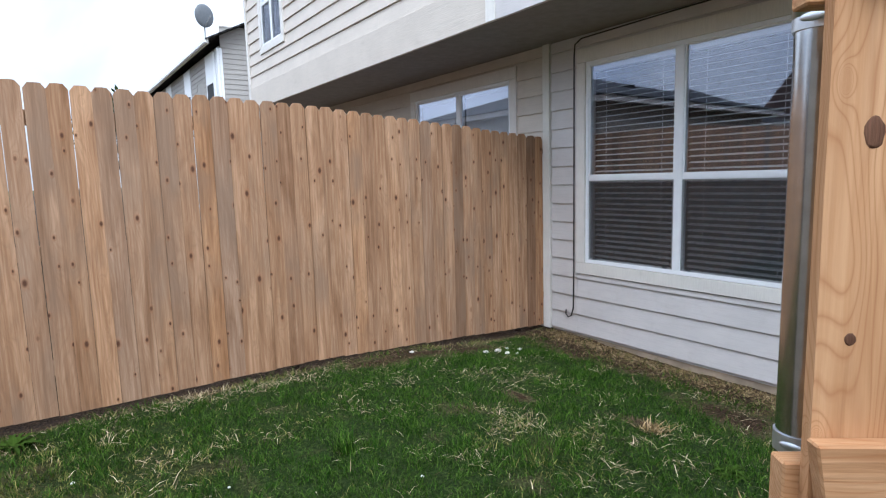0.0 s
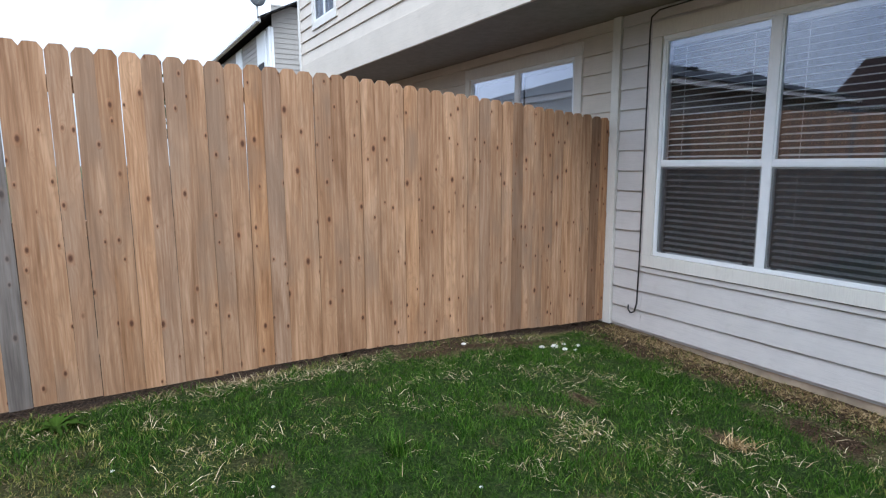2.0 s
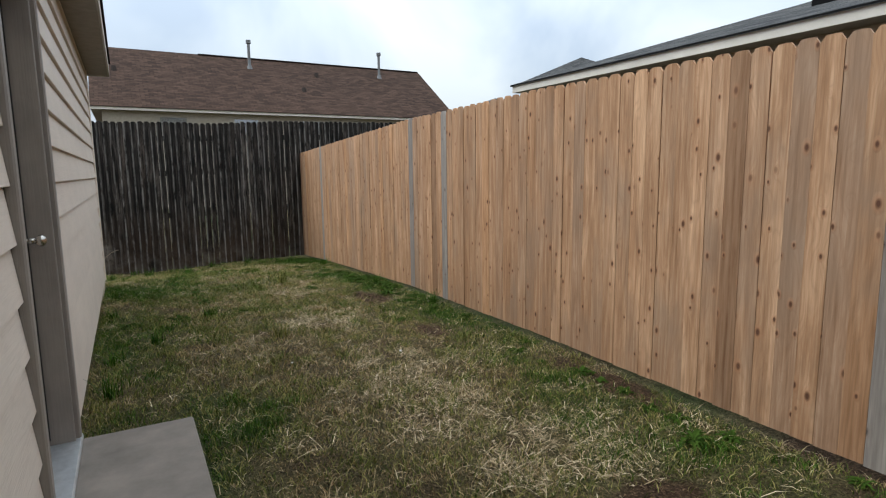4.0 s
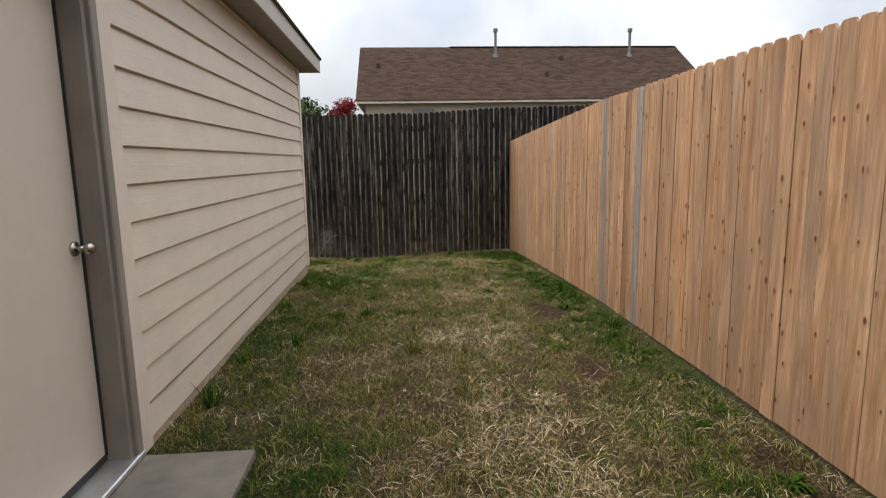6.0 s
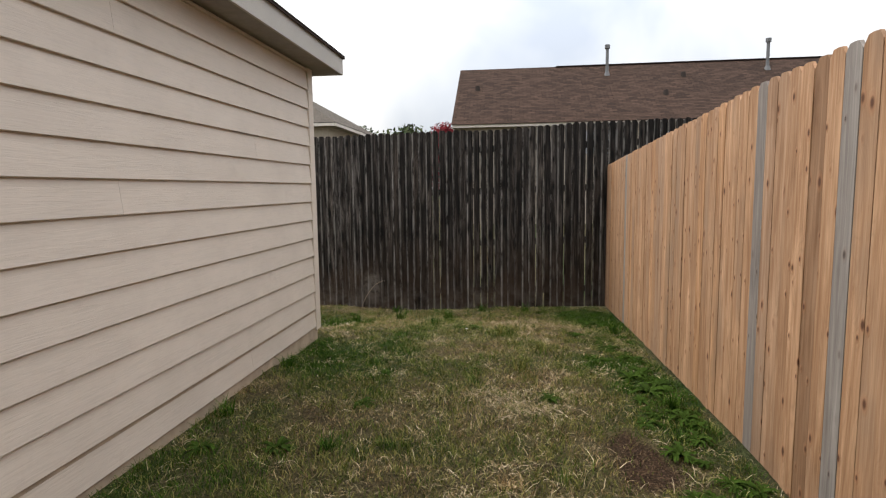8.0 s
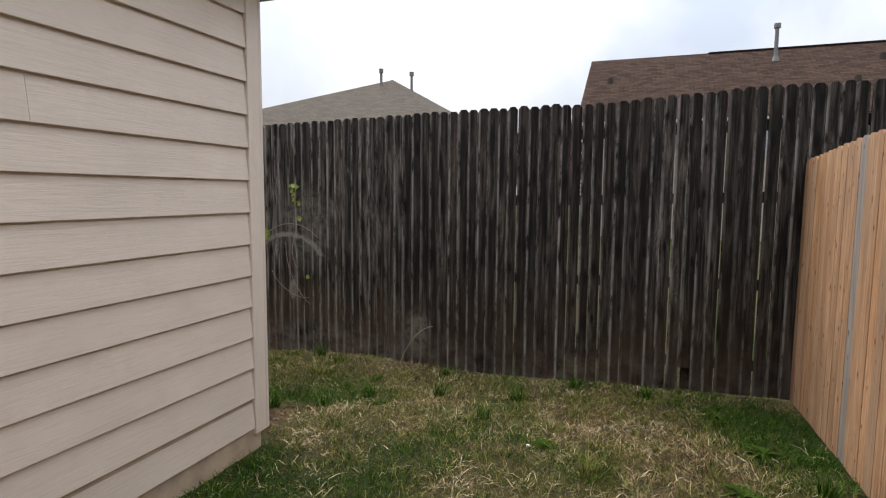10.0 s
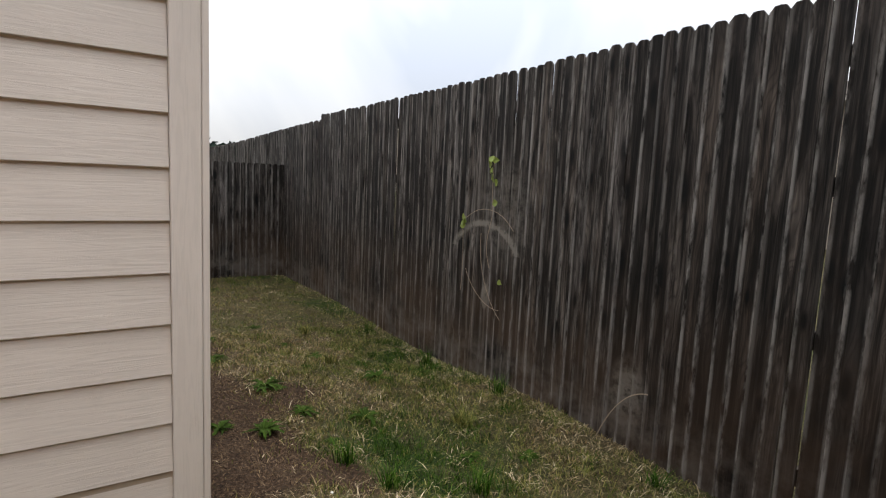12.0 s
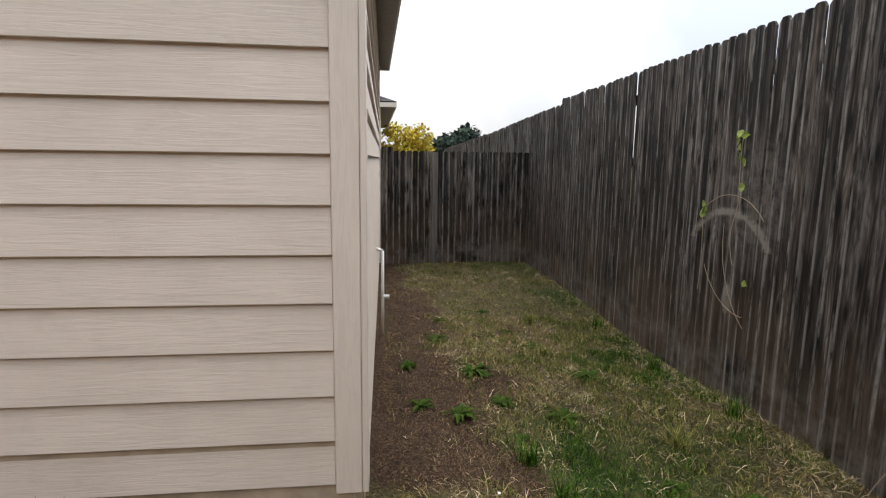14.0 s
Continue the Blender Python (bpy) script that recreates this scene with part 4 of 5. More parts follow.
def cedar_fence():
    f = thing("cedar_fence", (FX, 3.6, 0), "new cedar privacy fence of dog-eared pickets with a few greyed boards", "fence")
    H, P = 1.93, PITCH
    mesh = [picket_mesh("picket", P - 0.0015 - 0.001 * (i % 2), H, 0.016, 0.024, M_CEDAR, 0.034) for i in range(3)]
    grey = picket_mesh("picket_grey", P - 0.003, H, 0.016, 0.024, M_CEDAR_GREY, 0.034)
    rnd = random.Random(8)
    y, i = HY + 0.03, 0
    while y < 11.16 - P * 0.5:
        z = float(np.interp(y + P / 2, BASE_Y, BASE_Z)) + rnd.uniform(-0.004, 0.004)
        hs = float(np.interp(y, [-3.95, -1.4, 0, 1.6, 4, 6.5, 9, 11.2], [1.905, 1.95, 1.985, 2.0, 2.0, 1.97, 1.935, 1.93])) / H
        g = any(abs(y + P / 2 - gy) < P * 0.5 for gy in (1.62, 6.47, 0.58, 5.68, 9.88))
        m = Matrix.Translation((rnd.uniform(-0.002, 0.004), y + P - 3.6, z)) @ pose(0, 0, 0, 0, rnd.uniform(-0.15, 0.15), -90 + rnd.uniform(-0.8, 0.8)) @ Matrix.Diagonal((1, 1, hs, 1))
        place("picket", grey if g else mesh[i % 3], f, "greyed cedar picket" if g else "", m)
        y += P
        i += 1
    for k in range(3):
        for a in range(len(BASE_Y) - 1):
            y0, y1 = BASE_Y[a], BASE_Y[a + 1]
            z0, z1 = BASE_Z[a] + (0.25, 0.95, 1.74)[k], BASE_Z[a + 1] + (0.25, 0.95, 1.74)[k]
            vs = [(0.02 + dx, yy - 3.6, zz + dz) for yy, zz in ((y0 + 0.003, z0), (y1 - 0.003, z1)) for dx in (0, 0.038) for dz in (0, 0.089)]
            raw_mesh("rail", vs, [(0, 1, 3, 2), (4, 6, 7, 5), (0, 4, 5, 1), (2, 3, 7, 6), (0, 2, 6, 4), (1, 5, 7, 3)], M_CEDAR, f)
    for y in np.arange(HY + 0.3, 11.1, 2.35):
        bm = bmesh.new()
        zb = float(np.interp(y, BASE_Y, BASE_Z))
        tube(bm, (0.1, y - 3.6, zb - 0.3), (0.1, y - 3.6, zb + 1.8), 0.03, None, 12)
        part("post", bm, M_STEEL, f, "galvanised steel post")


cedar_fence()

# ---------- old fence ----------
OY = 11.2


def old_base(x):
    return float(np.interp(x, [-18, -5.8, -1.5, 1.8, 4.0, 8.0], [-0.4, -0.12, -0.14, -0.08, 0.0, 0.05]))


def old_top(x):
    return float(np.interp(x, [-18, -10, -5.8, -4.25, -4.2, -1.5, 1.8, 2.6, 2.62, 4.0, 8.0], [1.75, 2.05, 2.22, 2.27, 2.33, 2.37, 2.455, 2.46, 2.45, 2.53, 2.6]))


def old_fence():
    f = thing("old_fence", (0, OY, 0), "tall weathered dark grey picket fence with a broken board", "fence")
    P = 0.097
    rnd = random.Random(21)
    mesh = picket_mesh("picket", 0.0978, 2.44, 0.016, 0.024, M_OLD, 0.03)
    narrow = picket_mesh("picket", 0.0885, 2.44, 0.016, 0.022, M_OLD, 0.028)
    short = picket_mesh("picket", 0.088, 2.25, 0.016, 0.022, M_OLD, 0.028)
    x = 7.4
    while x > -17:
        c = x - P / 2
        zb, zt = old_base(c), old_top(c)
        me = narrow if (c > 2.55 and rnd.random() < 0.4) or (1.7 < c < 2.55 and rnd.random() < 0.2) else mesh
        h = zt - zb
        broken = abs(c - 3.47) < P / 2
        dy = rnd.uniform(-0.004, 0.008)
        tilt = rnd.uniform(-0.06, 0.06)
        s = (h + rnd.uniform(-0.008, 0.008)) / 2.44
        m = Matrix.Translation((x - P + rnd.uniform(0.0, 0.0014 if c < 2.5 else 0.004), dy, zb)) @ pose(0, 0, 0, rnd.uniform(-0.3, 0.3), tilt, rnd.uniform(-5.0, 5.0)) @ Matrix.Diagonal((1, 1, s, 1))
        if broken:
            me, m = short, Matrix.Translation((x - P + 0.004, 0, zb + 0.2)) @ Matrix.Diagonal((1, 1, (h - 0.2) / 2.25, 1))
        if x < 6.6:
            place("picket", me, f, "", m)
        x -= P if me is not narrow else P - 0.002
    for k, h in enumerate((0.22, 0.9, 1.62, 2.2)):
        for a, b in ((7.4, 4.95), (4.94, 2.5), (2.49, 0.05), (0.04, -2.4), (-2.41, -4.85), (-4.86, -9.7), (-9.71, -17)):
            za, zb = old_base(a) + h, old_base(b) + h
            vs = [(xx, 0.027 + dy, zz + dz) for xx, zz in ((a, za), (b, zb)) for dy in (0, 0.038) for dz in (0, 0.089)]
            raw_mesh("rail", vs, [(0, 1, 3, 2), (4, 6, 7, 5), (0, 4, 5, 1), (2, 3, 7, 6), (0, 2, 6, 4), (1, 5, 7, 3)], M_OLD, f)
    for x in np.arange(-16, 7, 2.44):
        part("post", box(x - 0.045, x + 0.045, 0.067, 0.157, old_base(x) - 0.3, old_base(x) + 2.3), M_OLD, f)
    return f


old_fence()
CX = -5.76


def cross_fence():
    f = thing("cross_fence", (CX, 9.95, 0), "low weathered dark fence with a closed gate across the side yard", "fence")
    rnd = random.Random(5)
    mesh = picket_mesh("picket", 0.094, 1.75, 0.016, 0.02, M_OLD, 0.024)
    y = 7.4
    while y < 11.16:
        zb = -0.2 + rnd.uniform(-0.01, 0.01)
        place("picket", mesh, f, "", Matrix.Translation((rnd.uniform(-0.004, 0.004), y + 0.094 - 9.95, zb)) @ pose(0, 0, 0, 0, 0, -90) @ Matrix.Diagonal((1, 1, (1.72 - zb if y < 9.0 else 1.66 - zb) / 1.75, 1)))
        y += 0.098
    for h in (0.1, 1.2):
        part("rail", box(-0.06, -0.022, 7.4 - 9.95, 11.15 - 9.95, h - 0.09, h), M_OLD, f)
    part("gate_post", box(0.006, 0.095, 9.66 - 9.95, 9.75 - 9.95, -0.4, 1.64, 0.004), M_POST, f, "grey square gate post")
    part("gate_latch", box(0.0, 0.03, 9.8 - 9.95, 9.86 - 9.95, 0.85, 0.93, 0.004), M_BLACK, f)


cross_fence()


# ---------- gate and posts by the start ----------
def steel_post(x, y, top, strap_z, cap=True):
    p = thing("fence_post", (x, y, 0), "galvanised steel fence post with zinc straps", "fence post", "steel fence posts")
    r = 0.0362
    g = gz(x, y)
    smooth(part("tube", tube(bmesh.new(), (0, 0, g - 0.1), (0, 0, top), r, None, 40, False), M_STEEL, p))
    bm = tube(bmesh.new(), (0, 0, top - 0.09), (0, 0, top + 0.004), r + 0.004, None, 40)
    smooth(part("cap_ring", bm, M_STRAP, p))
    bm = bmesh.new()
    bmesh.ops.create_uvsphere(bm, u_segments=28, v_segments=12, radius=r + 0.003, matrix=Matrix.Translation((0, 0, top)) @ Matrix.Diagonal((1, 1, 0.6, 1)))
    smooth(part("dome_cap", bm, M_STRAP, p))
    for z in strap_z:
        s = part("strap", tube(bmesh.new(), (0, 0, z - 0.017), (0, 0, z + 0.017), r + 0.0035, None, 40), M_STRAP, p)
        part("strap_ear", box(-0.085, -r, 0.012, 0.016, z - 0.017, z + 0.017), M_STRAP, p)
        part("strap_ear", box(-0.085, -r, 0.03, 0.034, z - 0.017, z + 0.017), M_STRAP, p)
        b2 = tube(bmesh.new(), (-0.052, 0.0, z), (-0.052, 0.05, z), 0.0055, None, 8)
        tube(b2, (-0.052, 0.035, z), (-0.052, 0.043, z), 0.011, None, 6)
        part("bolt", b2, M_STRAP, p)
        b3 = bmesh.new()
        bmesh.ops.create_uvsphere(b3, u_segments=12, v_segments=8, radius=0.012, matrix=Matrix.Translation((-0.006, r + 0.003, z)) @ Matrix.Diagonal((1.8, 0.35, 0.6, 1)))
        part("strap_dimple", b3, M_STRAP, p)
    return p


steel_post(0.678, -0.874, 1.86, (1.04, 1.766))
steel_post(0.79, -1.95, 1.84, (0.96, 1.72))
GF = -0.655


def wood_gate():
    # local x runs along the gate from its free edge, the boards' face is turned to -y
    g = thing("wooden_gate", (0.569, -0.637, 0), "fresh knotty pine gate panel with board rails beside the steel post", "gate", rz=231)
    W = 0.128
    mesh = picket_mesh("board", W - 0.004, 1.72, 0.021, 0.004, M_PINE, 0.006)
    for k in range(8):
        place("board", mesh, g, "", Matrix.Translation((k * W, 0.0, 0.2)))
    lie = pose(0, 0, 0, 0, 90, 0)

    def rail(x0, x1, y0, y1, z0, z1, name="rail", slant=0.0):
        # built upright and laid down, so that the grain runs along it
        bm = box(-(z1 - z0) / 2, (z1 - z0) / 2, y0, y1, 0, x1 - x0, 0.003)
        for v in bm.verts:
            if v.co.z < 0.01:
                v.co.z += slant * (v.co.x + (z1 - z0) / 2) / (z1 - z0)
        part(name, bm, M_PINE, g, "", Matrix.Translation((x0, 0, (z0 + z1) / 2)) @ lie)
    for z in (0.36, 1.018, 1.735):
        rail(-0.022, 1.0, 0.0225, 0.0605, z, z + 0.089)
    for z in (0.34, 1.018, 1.757):
        rail(-0.008 if z < 1.5 else 0.012, 1.0, -0.03, -0.0015, z, z + 0.14, "front_rail", 0.022)
    rail(-0.034, 0.05, -0.028, -0.0015, 0.9, 0.985, "cleat")
    # knots that stand a hair proud of the planed faces
    for x, z, rx, rz_ in ((0.058, 1.568, 0.0135, 0.021), (0.044, 1.295, 0.008, 0.009), (0.165, 1.34, 0.014, 0.016), (0.085, 0.62, 0.012, 0.016), (0.215, 1.66, 0.009, 0.012)):
        bm = bmesh.new()
        bmesh.ops.create_uvsphere(bm, u_segments=20, v_segments=8, radius=1.0)
        for v in bm.verts:
            wob = 1 + 0.16 * noise.noise(v.co * 2.3 + Vector((x * 90, z * 40, 0)))
            v.co = Vector((v.co.x * rx * wob, v.co.y * 0.0016, v.co.z * rz_ * wob))
        smooth(part("knot", bm, M_KNOT, g, "dark cracked knot", Matrix.Translation((x, 0.0, z))))


wood_gate()


# ---------- small things on the house wall ----------
def wall_bits():
    b = thing("utility_box", (1.12, HY, 1.27), "small grey utility box on the lap siding", "box")
    part("box_body", box(-0.05, 0.05, 0.014, 0.075, 0, 0.22, 0.006), M_BOX, b)
    part("box_lid", box(-0.054, 0.054, 0.0755, 0.082, -0.004, 0.224, 0.004), M_BOX, b)
    for x in (1.71, 1.61):
        v = thing("drain_stub", (x, HY, 0.155), "short white pipe stub through the siding", "pipe", "pipe stubs")
        bm = tube(bmesh.new(), (0, 0.0, 0), (0, 0.05, 0), 0.02, None, 14)
        tube(bm, (0, 0.05, 0.004), (0, 0.065, -0.02), 0.021, None, 14)
        smooth(part("stub", bm, M_PVC, v))
    m = thing("covered_faucet", (1.12, HY, 0.56), "white faucet cover with a black strap on the siding", "faucet")
    bm = bmesh.new()
    bmesh.ops.create_uvsphere(bm, u_segments=20, v_segments=12, radius=0.09, matrix=Matrix.Translation((0, 0.075, 0.08)) @ Matrix.Diagonal((0.9, 0.8, 0.8, 1)))
    smooth(part("cover", bm, M_PVC, m))
    part("cover_rim", box(-0.07, 0.075, 0.03, 0.12, -0.04, 0.02, 0.015), M_BLACK, m)
    part("strap", tube(bmesh.new(), (0.06, 0.08, -0.02), (0.075, 0.08, -0.16), 0.006, None, 8), M_BLACK, m)
    # cable
    c = bpy.data.curves.new("cable", "CURVE")
    c.dimensions, c.bevel_depth, c.bevel_resolution = "3D", 0.0065, 2
    sp = c.splines.new("POLY")
    pts = [(1.6, 2.77), (3.0, 2.755), (3.8, 2.74), (3.875, 2.70), (3.885, 2.6), (3.885, 0.62), (3.9, 0.5), (3.905, 0.24), (3.93, 0.16), (3.97, 0.14), (4.0, 0.17), (3.995, 0.21)]
    sp.points.add(len(pts) - 1)
    for q, (x, z) in zip(sp.points, pts):
        q.co = (x, HY + (0.045 if z > 0.55 else 0.03), z, 1)
    c.materials.append(M_BLACK)
    tagged(new("cable", c), "thin dark cable down the wall beside the window trim", "cable")
    # sprinkler pipe at the garage end wall
    p = thing("wall_pipe", (-1.9, 8.78, 0), "white plastic pipe standing at the garage end wall", "pipe")
    g = gz(-1.9, 8.8)
    bm = tube(bmesh.new(), (0, 0.06, g - 0.05), (0, 0.06, 0.72), 0.014, None, 12)
    tube(bm, (0, 0.06, 0.72), (0, 0.0, 0.74), 0.014, None, 12)
    smooth(part("riser", bm, M_PVC, p))
    bm = tube(bmesh.new(), (0, 0.06, 0.3), (0, 0.12, 0.3), 0.018, None, 12)
    part("valve", bm, M_PVC, p)


wall_bits()


# ---------- neighbouring houses ----------
def simple_house(name, x0, x1, y0, y1, zb, eave, mat_wall, label, over=0.4):
    h = thing(name, ((x0 + x1) / 2, (y0 + y1) / 2, 0), label, "house")
    cx, cy = (x0 + x1) / 2, (y0 + y1) / 2
    bm = bmesh.new()
    t = 0.15
    for a in ((x0, x1, y0, y0 + t), (x0, x1, y1 - t, y1), (x0, x0 + t, y0 + t, y1 - t), (x1 - t, x1, y0 + t, y1 - t)):
        box_bm(bm, a[0] - cx, a[1] - cx, a[2] - cy, a[3] - cy, zb, eave - 0.115)
    part("wall", bm, mat_wall, h)
    X0, X1, Y0, Y1 = x0 - over - cx, x1 + over - cx, y0 - over - cy, y1 + over - cy
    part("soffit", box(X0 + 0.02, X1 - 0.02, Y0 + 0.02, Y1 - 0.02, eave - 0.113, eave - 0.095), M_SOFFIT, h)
    for a in ((X0, X0 + 0.02, Y0, Y1), (X1 - 0.02, X1, Y0, Y1), (X0 + 0.02, X1 - 0.02, Y0, Y0 + 0.02), (X0 + 0.02, X1 - 0.02, Y1 - 0.02, Y1)):
        part("fascia", box(*a, eave - 0.125, eave), M_FAR_FASCIA, h)
    return h, X0, X1, Y0, Y1


def roof_pipe(h, x, y, z, height, r=0.06):
    p = part("vent_pipe", tube(tube(bmesh.new(), (x, y, z - 0.1), (x, y, z + height), r, None, 10), (x, y, z + height - 0.16), (x, y, z + height + 0.02), r * 1.7, None, 10), M_PIPE, h, "metal roof vent pipe")
    part("flashing", tube(bmesh.new(), (x, y, z - 0.05), (x, y, z + 0.18), r * 2.2, r * 1.2, 10), M_PIPE, h)


def neighbours():
    # east, behind the cedar fence: low hip roof
    h, X0, X1, Y0, Y1 = simple_house("east_house", 8.4, 15.6, 1.95, 9.1, -0.2, 3.17, M_FARWALL, "single-storey house with a low grey hip roof and cream fascia")
    hip_roof(h, X0 - 0.03, X1 + 0.03, Y0 - 0.03, Y1 + 0.03, 3.19, 0.31, M_SHG_GREY)
    part("roof_vent", box(-2.2, -1.95, -0.75, -0.45, 3.7, 3.86, 0.02), M_SHG_GREY, h, "dark box vent")
    h, X0, X1, Y0, Y1 = simple_house("far_east_house", 12.9, 14.9, 13.0, 15.0, -0.2, 4.25, M_FARWALL, "house with a small grey hip roof")
    hip_roof(h, X0 - 0.03, X1 + 0.03, Y0 - 0.03, Y1 + 0.03, 4.27, 0.5, M_SHG_GREY)
    h, X0, X1, Y0, Y1 = simple_house("far_north_east_house", 14.2, 30, 20, 24, -0.2, 3.8, M_FARWALL, "distant house with a grey hip roof")
    hip_roof(h, X0 - 0.03, X1 + 0.03, Y0 - 0.03, Y1 + 0.03, 3.82, 0.4, M_SHG_GREY)
    # north, brown gabled roof
    h, X0, X1, Y0, Y1 = simple_house("brown_roof_house", 0.75, 18.0, 29.4, 38.6, -0.5, 4.5, M_FARWALL, "house with a long brown shingle roof and cream fascia")
    cy = (29.4 + 38.6) / 2
    cx = (0.75 + 18.0) / 2
    hip_roof(h, X0 - 0.03, X1 + 0.03, Y0 - 0.05, Y1 + 0.05, 4.52, 0.67, M_SHG_BROWN, gable="x")
    part("ridge_cap", box(5.3 - cx, X1, -0.12, 0.12, 7.82, 7.93, 0.03), M_SHG_BROWN, h, "raised ridge vent")
    for x in (X0 + 0.4, X1 - 0.4):
        bm = bmesh.new()
        vs = [bm.verts.new(v) for v in ((x, -4.55, 4.34), (x, 4.55, 4.34), (x, 0, 7.5))]
        f = bm.faces.new(vs)
        r = bmesh.ops.extrude_face_region(bm, geom=[f])
        bmesh.ops.translate(bm, verts=[v for v in r["geom"] if isinstance(v, bmesh.types.BMVert)], vec=(0.1 if x < 0 else -0.1, 0, 0))
        part("gable", bm, M_FARWALL, h)
    rz = lambda y: 4.52 + (y - (29.4 - 0.4)) * 0.67
    roof_pipe(h, 7.75 - cx, 33.0 - cy, rz(33.0), 1.45, 0.075)
    roof_pipe(h, 15.3 - cx, 33.0 - cy, rz(33.0), 1.45, 0.075)
    for x, y in ((11.3, 32.6), (10.1, 31.0), (0.95 + 0.4, 31.9)):
        part("roof_vent", tube(bmesh.new(), (x - cx, y - cy, rz(y) - 0.05), (x - cx, y - cy, rz(y) + 0.22), 0.13, 0.1, 10), M_SHG_TAN, h, "small round roof vent")
    for x in (3.0, 6.2, 9.5, 13.0):
        part("window", box(x - cx, x + 1.1 - cx, -4.62, -4.605, 3.1, 4.15), M_GLASS, h)
    # north-west, tan hip roof
    h, X0, X1, Y0, Y1 = simple_house("tan_roof_house", -16.7, -4.4, 26, 35, -0.6, 4.35, M_FARWALL, "house with a tan-grey hip roof")
    hip_roof(h, X0, X1, Y0, Y1, 4.37, 0.3, M_SHG_TAN, apex=(-7.5 + 9.85, 0.2 - 0.5, 6.85))
    roof_pipe(h, -7.75 + 9.85, -1.0, 6.35, 0.85)
    roof_pipe(h, -6.6 + 9.85, -0.2, 6.2, 0.95)
    h, X0, X1, Y0, Y1 = simple_house("far_north_west_house", -56, -37, 38, 48, -0.6, 6.6, M_FARWALL, "distant house with a grey-tan hip roof")
    hip_roof(h, X0, X1, Y0, Y1, 6.62, 0.3, M_SHG_TAN, apex=(-1.5, 0, 9.1))
    # west, beyond the cross fence
    h, X0, X1, Y0, Y1 = simple_house("west_house", -22, -12.3, -2, 8.95, -0.5, 2.98, M_SID_G, "tan house with wide eaves beyond the cross fence")
    hip_roof(h, X0, X1, Y0, Y1, 3.0, 0.4, M_SHG_GREY)
    # two-storey house with a dish, south-east
    h = thing("two_storey_house", (30, -9.2, 0), "two-storey grey-tan sided house with white trim", "house")
    bm = bmesh.new()
    box_bm(bm, -8, 8 + 10, -3.7, 3.7, -0.3, 6.45)
    part("wall", bm, M_SID_FAR, h)
    w1 = thing("wall_far_side", (22, -9.2, 0), "grey-tan siding of the far house", "wall", kind="structure", rz=-90)
    lap_siding(w1, -3.6, 3.6, 0.3, 7.2, [], 0.18, M_SID_FAR, joined=True)
    w2 = thing("wall_far_front", (22, -5.5, 0), "grey-tan siding of the far house", "wall", kind="structure", rz=180)
    lap_siding(w2, -24, -0.1, 0.3, 6.4, [(-3.4, -2.4, 3.9, 5.6), (-9.4, -8.4, 3.9, 5.6)], 0.18, M_SID_FAR, joined=True)
    part("corner_board", box(-8.03, -7.7, 3.66, 3.74, -0.3, 6.4), M_VINYL, h)
    part("corner_board", box(-8.04, -8.0, 3.56, 3.65, -0.3, 6.4), M_VINYL, h)
    bm = bmesh.new()
    zr = 6.6
    part("fascia", box(-8.45, 18.4, 4.1, 4.14, 6.42, 6.6), M_FAR_FASCIA, h)
    hip_roof(h, -8.5, 18.5, -4.2, 4.2, zr, 0.5, M_SHG_GREY, gable="x", t=0.05)
    bm = bmesh.new()
    vs = [bm.verts.new(v) for v in ((-8.0, -3.7, 6.4), (-8.0, 3.7, 6.4), (-8.0, 0, 8.4))]
    f = bm.faces.new(vs)
    r = bmesh.ops.extrude_face_region(bm, geom=[f])
    bmesh.ops.translate(bm, verts=[v for v in r["geom"] if isinstance(v, bmesh.types.BMVert)], vec=(0.1, 0, 0))
    part("gable", bm, M_SID_FAR, h)
    for x in (-6.9, -3.0, 1.2):
        part("panel", box(x - 0.5, x + 0.7, 3.7, 3.74, 0.4, 6.4), M_VINYL, h, "white trim panel round the window")
        # opaque near-black box, the unlit interior put into its colour
        part("window", box(x - 0.35, x + 0.55, 3.741, 3.75, 3.6, 5.3), M_DARK, h)
    part("downspout", tube(bmesh.new(), (-7.75, 3.79, -0.2), (-7.75, 3.79, 6.3), 0.04, None, 8), M_VINYL, h)
    part("gutter", box(-8.45, 18.4, 4.145, 4.25, 6.44, 6.58, 0.02), M_VINYL, h)
    d = thing("satellite_dish", (22.0, -5.12, 6.6), "grey satellite dish on the roof edge", "satellite dish")
    part("mast", tube(bmesh.new(), (0, 0, 0), (0, 0, 0.75), 0.03, None, 8), M_BOX, d)
    bm = bmesh.new()
    bmesh.ops.create_uvsphere(bm, u_segments=24, v_segments=12, radius=0.4)
    bmesh.ops.scale(bm, verts=bm.verts, vec=(0.18, 0.85, 1.0))
    smooth(part("reflector", bm, M_DISH, d, "", Matrix.Translation((-0.06, 0, 0.85)) @ pose(0, 0, 0, 0, 0, 10)))
    part("feed_arm", tube(bmesh.new(), (-0.05, 0, 0.5), (-0.5, -0.1, 0.75), 0.015, None, 6), M_BOX, d)


neighbours()


